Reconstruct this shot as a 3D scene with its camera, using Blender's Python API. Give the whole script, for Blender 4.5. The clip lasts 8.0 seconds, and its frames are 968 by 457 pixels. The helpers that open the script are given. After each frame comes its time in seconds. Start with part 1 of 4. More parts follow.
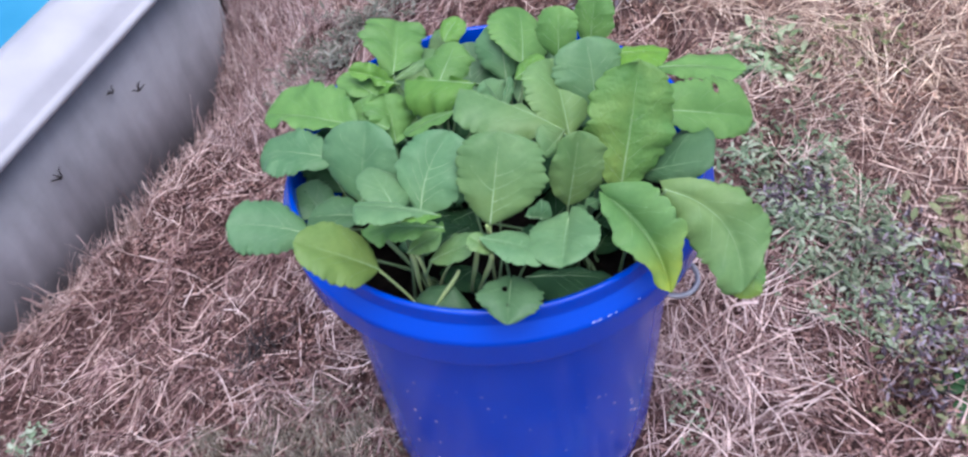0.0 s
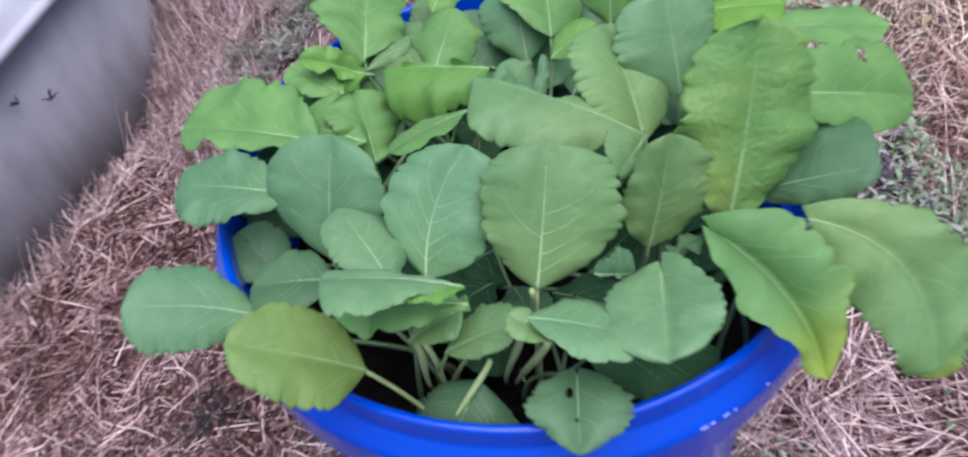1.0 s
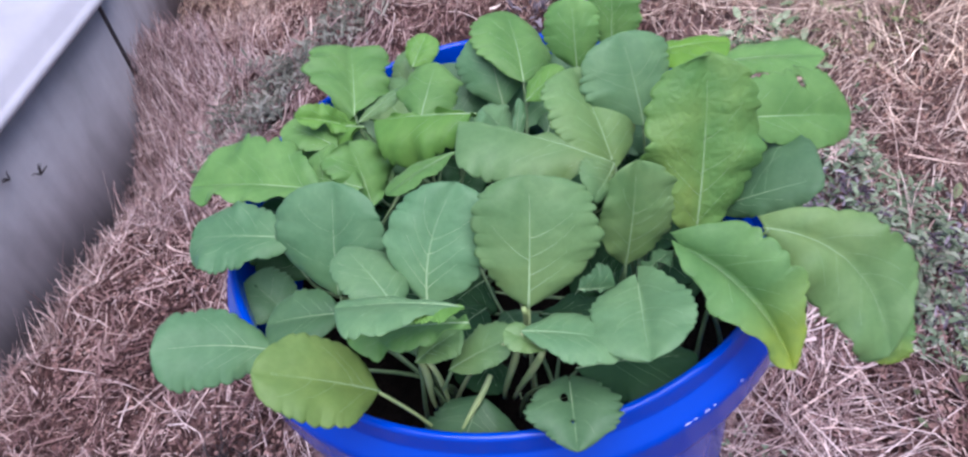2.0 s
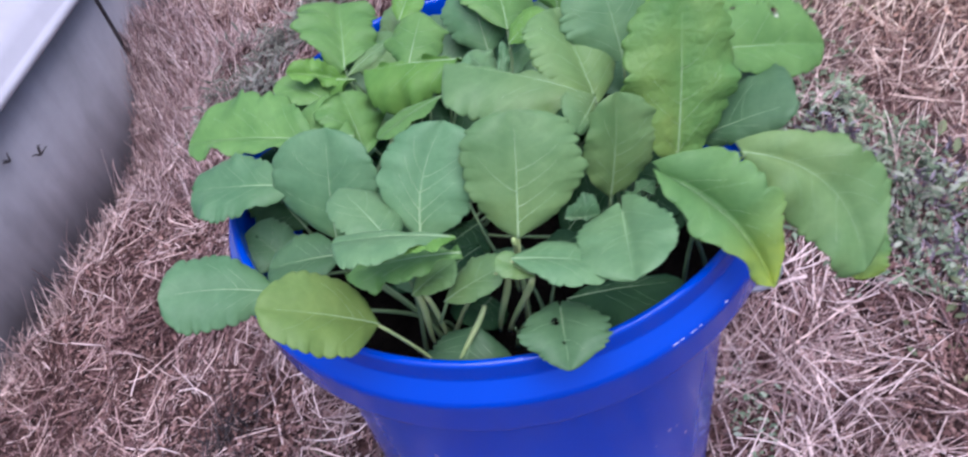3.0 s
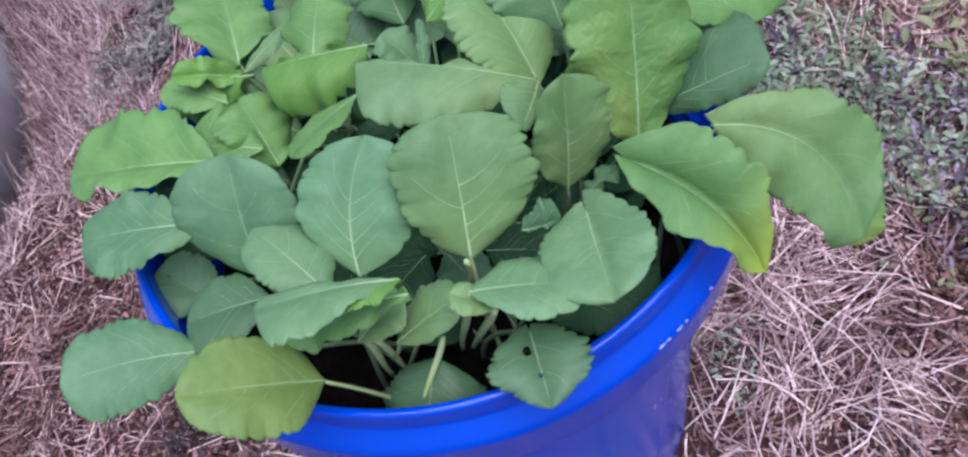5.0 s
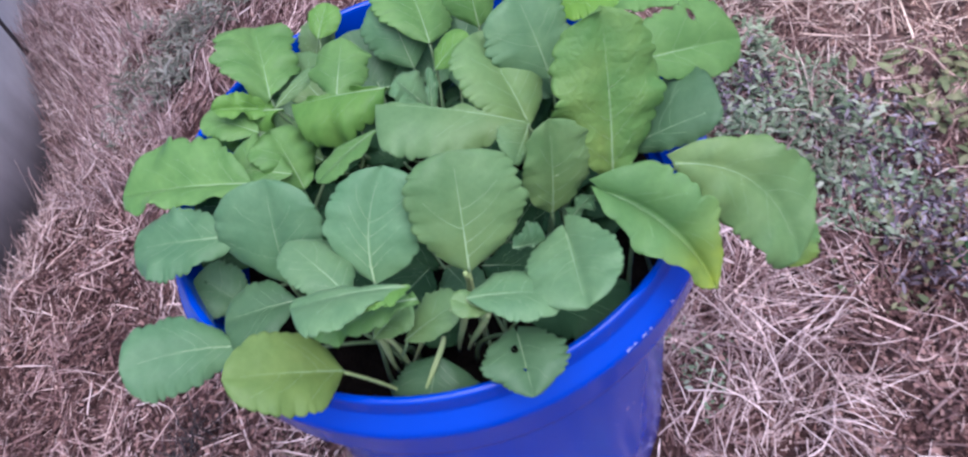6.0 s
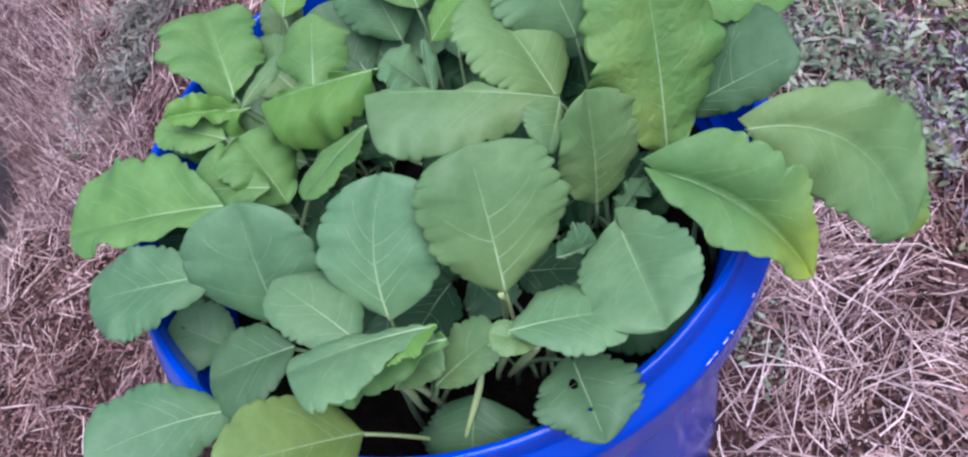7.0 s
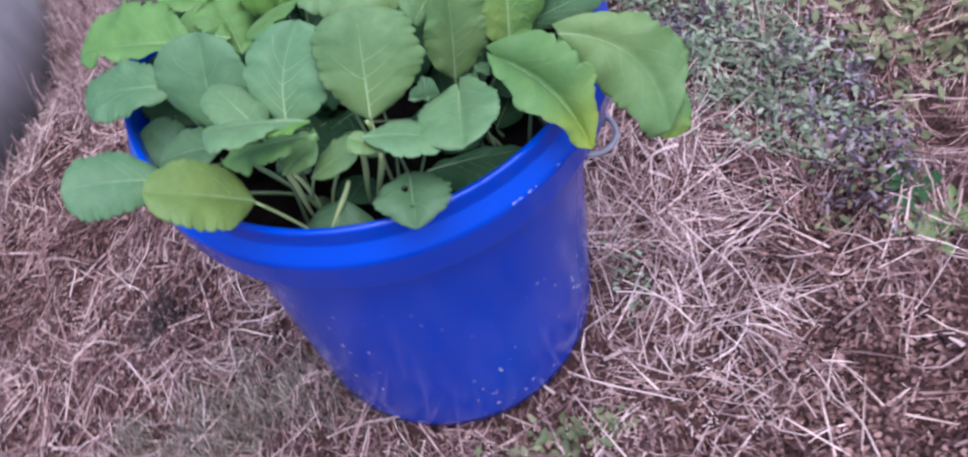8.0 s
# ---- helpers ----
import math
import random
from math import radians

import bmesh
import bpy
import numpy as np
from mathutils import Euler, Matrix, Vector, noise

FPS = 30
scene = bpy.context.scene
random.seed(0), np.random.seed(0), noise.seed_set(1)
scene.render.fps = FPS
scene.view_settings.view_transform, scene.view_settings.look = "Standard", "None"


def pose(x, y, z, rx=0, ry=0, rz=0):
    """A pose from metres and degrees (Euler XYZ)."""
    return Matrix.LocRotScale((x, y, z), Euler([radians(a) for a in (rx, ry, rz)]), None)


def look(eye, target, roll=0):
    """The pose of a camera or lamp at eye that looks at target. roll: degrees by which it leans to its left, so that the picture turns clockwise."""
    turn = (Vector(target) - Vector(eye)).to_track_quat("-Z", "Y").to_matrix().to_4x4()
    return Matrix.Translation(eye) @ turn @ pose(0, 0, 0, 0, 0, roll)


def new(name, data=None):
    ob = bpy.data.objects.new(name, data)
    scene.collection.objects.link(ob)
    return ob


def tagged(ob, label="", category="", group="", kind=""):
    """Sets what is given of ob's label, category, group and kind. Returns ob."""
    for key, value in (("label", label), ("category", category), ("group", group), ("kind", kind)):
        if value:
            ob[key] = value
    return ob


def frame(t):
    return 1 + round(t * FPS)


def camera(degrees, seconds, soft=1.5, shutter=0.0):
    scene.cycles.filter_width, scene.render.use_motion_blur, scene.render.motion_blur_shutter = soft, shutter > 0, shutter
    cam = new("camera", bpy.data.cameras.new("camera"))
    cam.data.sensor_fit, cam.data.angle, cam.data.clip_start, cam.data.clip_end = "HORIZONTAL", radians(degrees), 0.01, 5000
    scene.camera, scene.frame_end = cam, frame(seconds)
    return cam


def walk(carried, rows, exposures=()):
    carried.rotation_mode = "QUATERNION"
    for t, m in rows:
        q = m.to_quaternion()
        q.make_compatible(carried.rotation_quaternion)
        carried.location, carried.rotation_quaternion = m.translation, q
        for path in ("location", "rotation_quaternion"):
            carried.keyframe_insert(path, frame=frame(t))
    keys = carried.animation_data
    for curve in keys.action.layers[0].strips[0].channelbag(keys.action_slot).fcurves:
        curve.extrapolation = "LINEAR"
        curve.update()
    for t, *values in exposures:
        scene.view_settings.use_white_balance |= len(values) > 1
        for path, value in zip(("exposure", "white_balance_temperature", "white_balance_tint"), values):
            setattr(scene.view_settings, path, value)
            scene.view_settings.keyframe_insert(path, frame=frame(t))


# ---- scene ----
LENS = 56.1
cam = camera(LENS, 8.0, soft=2.3, shutter=0.5)
# seconds, eye in metres, Euler degrees
ROWS = [
    (0.0, 0.0469, -0.6789, 1.1777, 39.65, 5.49, -0.71),
    (0.5, 0.0271, -0.5642, 1.0918, 39.13, 5.84, -2.43),
    (1.0, -0.0114, -0.4448, 0.9791, 38.30, 6.01, -4.67),
    (1.2, -0.0206, -0.4057, 0.9403, 38.09, 5.60, -5.90),
    (2.3, -0.0204, -0.5375, 1.0402, 41.68, 7.84, -8.87),
    (2.5, -0.0107, -0.5539, 1.0422, 41.12, 7.98, -9.13),
    (3.0, -0.0188, -0.5293, 1.0177, 39.17, 9.00, -10.30),
    (3.5, -0.0461, -0.4694, 0.9957, 36.19, 9.76, -11.59),
    (4.0, -0.0241, -0.3944, 0.9820, 34.66, 10.99, -15.80),
    (4.5, 0.0094, -0.3659, 0.9840, 32.96, 10.58, -18.94),
    (4.7, -0.0010, -0.3817, 0.9704, 31.32, 10.39, -19.36),
    (5.8, -0.0054, -0.4933, 1.0815, 33.29, 9.76, -18.35),
    (6.0, -0.0090, -0.4791, 1.0735, 33.25, 9.41, -18.35),
    (6.5, -0.0015, -0.3799, 0.9880, 31.92, 10.93, -21.06),
    (7.0, -0.0123, -0.3766, 0.9865, 29.45, 12.28, -24.03),
    (7.5, 0.0099, -0.4989, 1.0372, 30.05, 10.69, -20.90),
    (8.0, 0.0494, -0.6188, 1.0770, 31.89, 8.75, -14.88),
]
walk(cam, [(r[0], pose(*r[1:])) for r in ROWS], exposures=((0.0, 0.85, 5650, 17), (2.5, 0.77, 5550, 24), (8.0, 0.77, 5480, 25)))

# ---- daylight: an overcast evening sky ----
SUN_ELEVATION, SUN_ROTATION = 76.0, 160.0
world = bpy.data.worlds.new("sky")
scene.world = world
world.use_nodes = True
wn = world.node_tree.nodes
sky = wn.new("ShaderNodeTexSky")
sky.sky_type = 'NISHITA'
sky.sun_disc = False
sky.sun_elevation, sky.sun_rotation = radians(SUN_ELEVATION), radians(SUN_ROTATION)
sky.air_density, sky.dust_density, sky.ozone_density = 1.0, 4.0, 0.6
world.node_tree.links.new(sky.outputs[0], wn["Background"].inputs["Color"])
wn["Background"].inputs["Strength"].default_value = 0.11
sun_data = bpy.data.lights.new("sun", 'SUN')
sun_data.energy, sun_data.angle, sun_data.color = 1.9, radians(60), (1.0, 0.96, 0.94)
sun = new("sun", sun_data)
_e, _r = radians(SUN_ELEVATION), radians(SUN_ROTATION)
sun_from = Vector((math.sin(_r) * math.cos(_e), math.cos(_r) * math.cos(_e), math.sin(_e)))
sun.matrix_world = look(sun_from * 20, (0, 0, 0))


# ---- materials ----
def material(name):
    m = bpy.data.materials.new(name)
    m.use_nodes = True
    nt = m.node_tree
    return m, nt.nodes, nt.links, nt.nodes["Principled BSDF"]


def noise_node(n, l, scale, detail=4.0, rough=0.55, coord="Object"):
    tc = n.new("ShaderNodeTexCoord")
    t = n.new("ShaderNodeTexNoise")
    t.inputs["Scale"].default_value, t.inputs["Detail"].default_value, t.inputs["Roughness"].default_value = scale, detail, rough
    l.new(tc.outputs[coord], t.inputs["Vector"])
    return t


def ramp(n, l, source, stops):
    r = n.new("ShaderNodeValToRGB")
    els = r.color_ramp.elements
    while len(els) < len(stops):
        els.new(0.5)
    for e, (p, c) in zip(els, stops):
        e.position, e.color = p, (*c, 1)
    l.new(source, r.inputs[0])
    return r


def mix(n, l, fac, a, b, mode="MIX"):
    m = n.new("ShaderNodeMix")
    m.data_type, m.blend_type = "RGBA", mode
    for sock, v in ((m.inputs[0], fac), (m.inputs[6], a), (m.inputs[7], b)):
        if isinstance(v, (int, float)):
            sock.default_value = v
        elif isinstance(v, tuple):
            sock.default_value = (*v, 1)
        else:
            l.new(v, sock)
    return m.outputs[2]


def bump(n, l, p, height, strength, distance):
    b = n.new("ShaderNodeBump")
    b.inputs["Strength"].default_value, b.inputs["Distance"].default_value = strength, distance
    l.new(height, b.inputs["Height"])
    l.new(b.outputs[0], p.inputs["Normal"])


def blotch(n, l, colour, yellow, along, across, strength):
    """Yellowing with a ragged edge: over a stretch along the leaf and across it."""
    uv = n.new("ShaderNodeUVMap")
    sep = n.new("ShaderNodeSeparateXYZ")
    l.new(uv.outputs[0], sep.inputs[0])
    fac = None
    for axis, span in (("Y", along), ("X", across)):
        if span is None:
            continue
        r = n.new("ShaderNodeMapRange")
        r.inputs["From Min"].default_value, r.inputs["From Max"].default_value = span
        l.new(sep.outputs[axis], r.inputs["Value"])
        if fac is None:
            fac = r.outputs[0]
        else:
            k = n.new("ShaderNodeMath")
            k.operation = "MULTIPLY"
            l.new(fac, k.inputs[0])
            l.new(r.outputs[0], k.inputs[1])
            fac = k.outputs[0]
    t = noise_node(n, l, 55, 4)
    k = n.new("ShaderNodeMath")
    k.operation = "MULTIPLY"
    l.new(fac, k.inputs[0])
    l.new(ramp(n, l, t.outputs[0], [(0.25, (0.3, 0.3, 0.3)), (0.7, (1, 1, 1))]).outputs[0], k.inputs[1])
    s = n.new("ShaderNodeMath")
    s.operation = "MULTIPLY"
    s.inputs[1].default_value = strength
    l.new(k.outputs[0], s.inputs[0])
    return mix(n, l, s.outputs[0], colour, yellow)


def calc(n, l, op, *values):
    k = n.new("ShaderNodeMath")
    k.operation = op
    for sock, v in zip(k.inputs, values):
        if isinstance(v, (int, float)):
            sock.default_value = v
        else:
            l.new(v, sock)
    return k.outputs[0]


def quilting(n, l):
    """The blade swells between side veins that climb from the midrib to the margin: 0 on a vein, 1 between two."""
    uv = n.new("ShaderNodeUVMap")
    sep = n.new("ShaderNodeSeparateXYZ")
    l.new(uv.outputs[0], sep.inputs[0])
    side = calc(n, l, "ABSOLUTE", calc(n, l, "SUBTRACT", sep.outputs["X"], 0.5))
    climb = calc(n, l, "SUBTRACT", sep.outputs["Y"], calc(n, l, "MULTIPLY", calc(n, l, "POWER", side, 1.25), 0.62))
    wander = calc(n, l, "MULTIPLY", noise_node(n, l, 38, 2).outputs[0], 3.2)
    return calc(n, l, "ABSOLUTE", calc(n, l, "SINE", calc(n, l, "ADD", calc(n, l, "MULTIPLY", climb, 21.0), wander)))


def leaf_material(name, low, high, through_colour, crinkle=0.16, rough=0.5, spots=None, swell=0.09, shine=0.3):
    m, n, l, p = material(name)
    big = noise_node(n, l, 22, 3)
    fine = noise_node(n, l, 260, 4)
    veins = n.new("ShaderNodeTexVoronoi")
    veins.feature = "DISTANCE_TO_EDGE"
    veins.inputs["Scale"].default_value = 150
    tc = n.new("ShaderNodeTexCoord")
    l.new(tc.outputs["Object"], veins.inputs["Vector"])
    base = ramp(n, l, big.outputs[0], [(0.36, low), (0.64, high)]).outputs[0]
    info = n.new("ShaderNodeObjectInfo")
    hue = n.new("ShaderNodeHueSaturation")
    jit = n.new("ShaderNodeMapRange")
    jit.inputs["To Min"].default_value, jit.inputs["To Max"].default_value = 0.93, 1.08
    l.new(info.outputs["Random"], jit.inputs["Value"])
    l.new(jit.outputs[0], hue.inputs["Value"])
    l.new(base, hue.inputs["Color"])
    net = ramp(n, l, veins.outputs[0], [(0.0, (1.10, 1.09, 1.08)), (0.07, (1, 1, 1))]).outputs[0]
    col = mix(n, l, 0.5, hue.outputs[0], net, "MULTIPLY")
    mottle = noise_node(n, l, 75, 4, 0.6)
    col = mix(n, l, 0.6, col, ramp(n, l, mottle.outputs[0], [(0.3, (0.80, 0.86, 0.82)), (0.7, (1.16, 1.1, 1.1))]).outputs[0], "MULTIPLY")
    col = mix(n, l, 0.35, col, ramp(n, l, fine.outputs[0], [(0.3, (0.85, 0.85, 0.85)), (0.7, (1.1, 1.1, 1.1))]).outputs[0], "MULTIPLY")
    quilt = quilting(n, l)
    col = mix(n, l, 0.5, col, ramp(n, l, quilt, [(0.0, (1.16, 1.10, 1.12)), (0.22, (1.0, 1.0, 1.0)), (1.0, (0.95, 0.96, 0.96))]).outputs[0], "MULTIPLY")
    for spot in spots or ():
        col = blotch(n, l, col, *spot)
    l.new(col, p.inputs["Base Color"])
    p.inputs["Roughness"].default_value = rough
    p.inputs["Specular IOR Level"].default_value = shine
    dimple = noise_node(n, l, 110, 4, 0.6)
    h = mix(n, l, 0.5, veins.outputs[0], dimple.outputs[0])
    h = mix(n, l, swell, h, quilt)
    bump(n, l, p, h, crinkle, 0.004)
    t = n.new("ShaderNodeBsdfTranslucent")
    t.inputs["Color"].default_value = (*through_colour, 1)
    ms = n.new("ShaderNodeMixShader")
    ms.inputs[0].default_value = 0.22
    l.new(p.outputs[0], ms.inputs[1])
    l.new(t.outputs[0], ms.inputs[2])
    l.new(ms.outputs[0], n["Material Output"].inputs["Surface"])
    return m


LEAF = {
    "blue": leaf_material("leaf_blue_green", (0.106, 0.240, 0.102), (0.146, 0.290, 0.130), (0.12, 0.30, 0.06), spots=[((0.17, 0.28, 0.09), (0.45, 0.05), None, 0.4)]),
    "green": leaf_material("leaf_mid_green", (0.119, 0.232, 0.0827), (0.162, 0.288, 0.109), (0.2, 0.4, 0.05), spots=[((0.23, 0.31, 0.08), (0.75, 0.15), None, 0.4)]),
    "light": leaf_material("leaf_light_green", (0.119, 0.26, 0.0653), (0.166, 0.326, 0.087), (0.22, 0.5, 0.05)),
    "yellow": leaf_material("leaf_yellow_green", (0.123, 0.283, 0.0348), (0.18, 0.35, 0.0435), (0.3, 0.5, 0.03)),
    "lime": leaf_material("leaf_lime_green", (0.112, 0.268, 0.048), (0.16, 0.332, 0.064), (0.26, 0.5, 0.03)),
    "pale": leaf_material("leaf_pale_green", (0.133, 0.265, 0.113), (0.171, 0.312, 0.131), (0.18, 0.38, 0.08)),
    # shade under the canopy put into the leaf colour; one rosette shares it
    "dark": leaf_material("leaf_dark_shaded_green", (0.028, 0.078, 0.03), (0.042, 0.105, 0.04), (0.04, 0.11, 0.02), shine=0.12),
    "deep": leaf_material("leaf_deep_green", (0.070, 0.155, 0.062), (0.095, 0.19, 0.082), (0.1, 0.22, 0.05)),
    "crinkly": leaf_material("leaf_crinkled", (0.104, 0.236, 0.0566), (0.152, 0.283, 0.0696), (0.22, 0.45, 0.05), crinkle=0.55, swell=0.05, spots=[((0.28, 0.35, 0.06), (0.85, 0.3), (0.58, 0.36), 0.38)]),
    "tipped": leaf_material("leaf_yellow_tipped", (0.114, 0.246, 0.074), (0.152, 0.302, 0.0914), (0.2, 0.42, 0.05), spots=[((0.32, 0.41, 0.04), (0.5, 0.95), None, 0.95)]),
    "golden": leaf_material("leaf_golden_green", (0.145, 0.25, 0.060), (0.195, 0.305, 0.080), (0.24, 0.42, 0.04), spots=[((0.27, 0.34, 0.06), (0.8, 0.2), None, 0.3)]),
    "ripe": leaf_material("leaf_yellowing", (0.133, 0.255, 0.0827), (0.176, 0.302, 0.104), (0.22, 0.42, 0.05), spots=[((0.26, 0.34, 0.07), (0.75, 0.25), None, 0.22)]),
}


def plain(name, low, high, rough=0.6, scale=30, strength=0.2, distance=0.002, metal=0.0, coord="Object", specular=0.4):
    m, n, l, p = material(name)
    a = noise_node(n, l, scale, 5, coord=coord)
    l.new(ramp(n, l, a.outputs[0], [(0.3, low), (0.7, high)]).outputs[0], p.inputs["Base Color"])
    p.inputs["Roughness"].default_value, p.inputs["Metallic"].default_value = rough, metal
    p.inputs["Specular IOR Level"].default_value = specular
    b = noise_node(n, l, scale * 7, 4, coord=coord)
    bump(n, l, p, b.outputs[0], strength, distance)
    return m


VEIN = plain("leaf_vein", (0.29, 0.44, 0.20), (0.38, 0.52, 0.27), 0.45, 80, 0.1, 0.0005)
STALK = plain("leaf_stalk", (0.30, 0.42, 0.15), (0.44, 0.52, 0.22), 0.45, 40, 0.1, 0.0005)
STALK_GREEN = plain("leaf_stalk_green", (0.10, 0.175, 0.07), (0.17, 0.25, 0.105), 0.45, 40, 0.1, 0.0005)
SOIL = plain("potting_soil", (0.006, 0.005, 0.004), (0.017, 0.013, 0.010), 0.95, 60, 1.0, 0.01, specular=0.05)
WIRE = plain("galvanised_wire", (0.30, 0.30, 0.33), (0.42, 0.42, 0.45), 0.5, 60, 0.1, 0.0005, metal=0.4)
SCUFF_GLINT = plain("scuff_glint_plastic", (0.50, 0.52, 0.66), (0.72, 0.72, 0.80), 0.5, 300, 0.1, 0.0003)
SPRIG = plain("withered_sprig", (0.025, 0.02, 0.02), (0.06, 0.05, 0.048), 0.9, 60)
PEBBLE = plain("white_pebble", (0.7, 0.7, 0.72), (0.85, 0.85, 0.86), 0.6, 90)


def bucket_material():
    m, n, l, p = material("blue_plastic")
    tone = noise_node(n, l, 6, 3)
    col = ramp(n, l, tone.outputs[0], [(0.3, (0.0, 0.047, 0.44)), (0.7, (0.0, 0.056, 0.50))]).outputs[0]
    tc = n.new("ShaderNodeTexCoord")
    # splashes of dried mud: small specks and a dusty film low down on the side
    sep = n.new("ShaderNodeSeparateXYZ")
    l.new(tc.outputs["Object"], sep.inputs[0])
    low = n.new("ShaderNodeMapRange")
    low.inputs["From Min"].default_value, low.inputs["From Max"].default_value = 0.20, 0.0
    l.new(sep.outputs["Z"], low.inputs["Value"])
    film = noise_node(n, l, 14, 6, 0.7)
    fm = n.new("ShaderNodeMath")
    fm.operation = "MULTIPLY"
    l.new(low.outputs[0], fm.inputs[0])
    l.new(ramp(n, l, film.outputs[0], [(0.40, (0, 0, 0)), (0.75, (0.14, 0.14, 0.14))]).outputs[0], fm.inputs[1])
    col = mix(n, l, fm.outputs[0], col, (0.20, 0.19, 0.22))
    sp = n.new("ShaderNodeTexVoronoi")
    sp.inputs["Scale"].default_value = 60
    l.new(tc.outputs["Object"], sp.inputs["Vector"])
    pick = noise_node(n, l, 12, 2)
    dots = ramp(n, l, sp.outputs["Distance"], [(0.09, (1, 1, 1)), (0.17, (0, 0, 0))]).outputs[0]
    sel = ramp(n, l, pick.outputs[0], [(0.50, (0, 0, 0)), (0.60, (1, 1, 1))]).outputs[0]
    dm = n.new("ShaderNodeMath")
    dm.operation = "MULTIPLY"
    l.new(dots, dm.inputs[0])
    l.new(sel, dm.inputs[1])
    dl = n.new("ShaderNodeMath")
    dl.operation = "MULTIPLY"
    l.new(dm.outputs[0], dl.inputs[0])
    foot = n.new("ShaderNodeMapRange")
    foot.inputs["From Min"].default_value, foot.inputs["From Max"].default_value = 0.33, 0.20
    l.new(sep.outputs["Z"], foot.inputs["Value"])
    l.new(foot.outputs[0], dl.inputs[1])
    col = mix(n, l, dl.outputs[0], col, (0.72, 0.71, 0.74))
    l.new(col, p.inputs["Base Color"])
    scratch = noise_node(n, l, 220, 5, 0.7)
    l.new(ramp(n, l, film.outputs[0], [(0.3, (0.13, 0.13, 0.13)), (0.8, (0.24, 0.24, 0.24))]).outputs[0], p.inputs["Roughness"])
    bump(n, l, p, scratch.outputs[0], 0.05, 0.001)
    p.inputs["Specular IOR Level"].default_value = 0.42
    return m


BLUE = bucket_material()


def ground_material():
    m, n, l, p = material("dry_soil")
    a = noise_node(n, l, 3.0, 6)
    b = noise_node(n, l, 60, 6, 0.7)
    col = ramp(n, l, a.outputs[0], [(0.3, (0.06, 0.031, 0.027)), (0.5, (0.12, 0.066, 0.057)), (0.7, (0.10, 0.060, 0.050))]).outputs[0]
    col = mix(n, l, 0.8, col, ramp(n, l, b.outputs[0], [(0.3, (0.35, 0.33, 0.33)), (0.7, (1.35, 1.3, 1.3))]).outputs[0], "MULTIPLY")
    # a sandy patch beyond the weeds, and old thatch all round
    tc = n.new("ShaderNodeTexCoord")
    for centre, span, pale in (((0.85, 0.75, 0), (0.75, 0.25), (0.30, 0.205, 0.18)), ((0.1, 0.5, 0), (1.0, 1.9), (0.20, 0.134, 0.116))):
        d = n.new("ShaderNodeVectorMath")
        d.operation = "DISTANCE"
        d.inputs[1].default_value = centre
        l.new(tc.outputs["Object"], d.inputs[0])
        wob = n.new("ShaderNodeMath")
        wob.operation = "MULTIPLY_ADD"
        wob.inputs[1].default_value = 0.6
        l.new(a.outputs[0], wob.inputs[0])
        l.new(d.outputs["Value"], wob.inputs[2])
        wide = n.new("ShaderNodeMapRange")
        wide.inputs["From Min"].default_value, wide.inputs["From Max"].default_value = span[0] + 0.3, span[1] + 0.3
        l.new(wob.outputs[0], wide.inputs["Value"])
        col = mix(n, l, wide.outputs[0], col, mix(n, l, 0.8, pale, ramp(n, l, b.outputs[0], [(0.3, (0.5, 0.47, 0.45)), (0.7, (1.3, 1.3, 1.3))]).outputs[0], "MULTIPLY"))
    l.new(col, p.inputs["Base Color"])
    p.inputs["Roughness"].default_value = 0.95
    p.inputs["Specular IOR Level"].default_value = 0.1
    bump(n, l, p, b.outputs[0], 1.0, 0.02)
    return m


GROUND = ground_material()


def island_material(name, stops, rough=0.8, specular=0.2):
    """Each loose piece takes one tone of the ramp."""
    m, n, l, p = material(name)
    g = n.new("ShaderNodeNewGeometry")
    col = ramp(n, l, g.outputs["Random Per Island"], stops).outputs[0]
    d = noise_node(n, l, 90, 4)
    col = mix(n, l, 0.5, col, ramp(n, l, d.outputs[0], [(0.3, (0.65, 0.65, 0.65)), (0.7, (1.2, 1.2, 1.2))]).outputs[0], "MULTIPLY")
    # yellower straw farther from the pool
    tc = n.new("ShaderNodeTexCoord")
    sep = n.new("ShaderNodeSeparateXYZ")
    l.new(tc.outputs["Object"], sep.inputs[0])
    far = n.new("ShaderNodeMath")
    far.operation = "ADD"
    l.new(sep.outputs["X"], far.inputs[0])
    l.new(sep.outputs["Y"], far.inputs[1])
    wide = n.new("ShaderNodeMapRange")
    wide.inputs["From Min"].default_value, wide.inputs["From Max"].default_value = 0.7, 1.2
    l.new(far.outputs[0], wide.inputs["Value"])
    col = mix(n, l, wide.outputs[0], col, mix(n, l, 1.0, col, (1.18, 1.2, 1.0), "MULTIPLY"))
    # weathered in patches: browner here, more bleached there
    e = noise_node(n, l, 9, 5, 0.65)
    col = mix(n, l, 0.8, col, ramp(n, l, e.outputs[0], [(0.32, (0.50, 0.43, 0.43)), (0.5, (0.92, 0.91, 0.91)), (0.68, (1.15, 1.18, 1.22))]).outputs[0], "MULTIPLY")
    l.new(col, p.inputs["Base Color"])
    p.inputs["Roughness"].default_value = rough
    p.inputs["Specular IOR Level"].default_value = specular
    return m


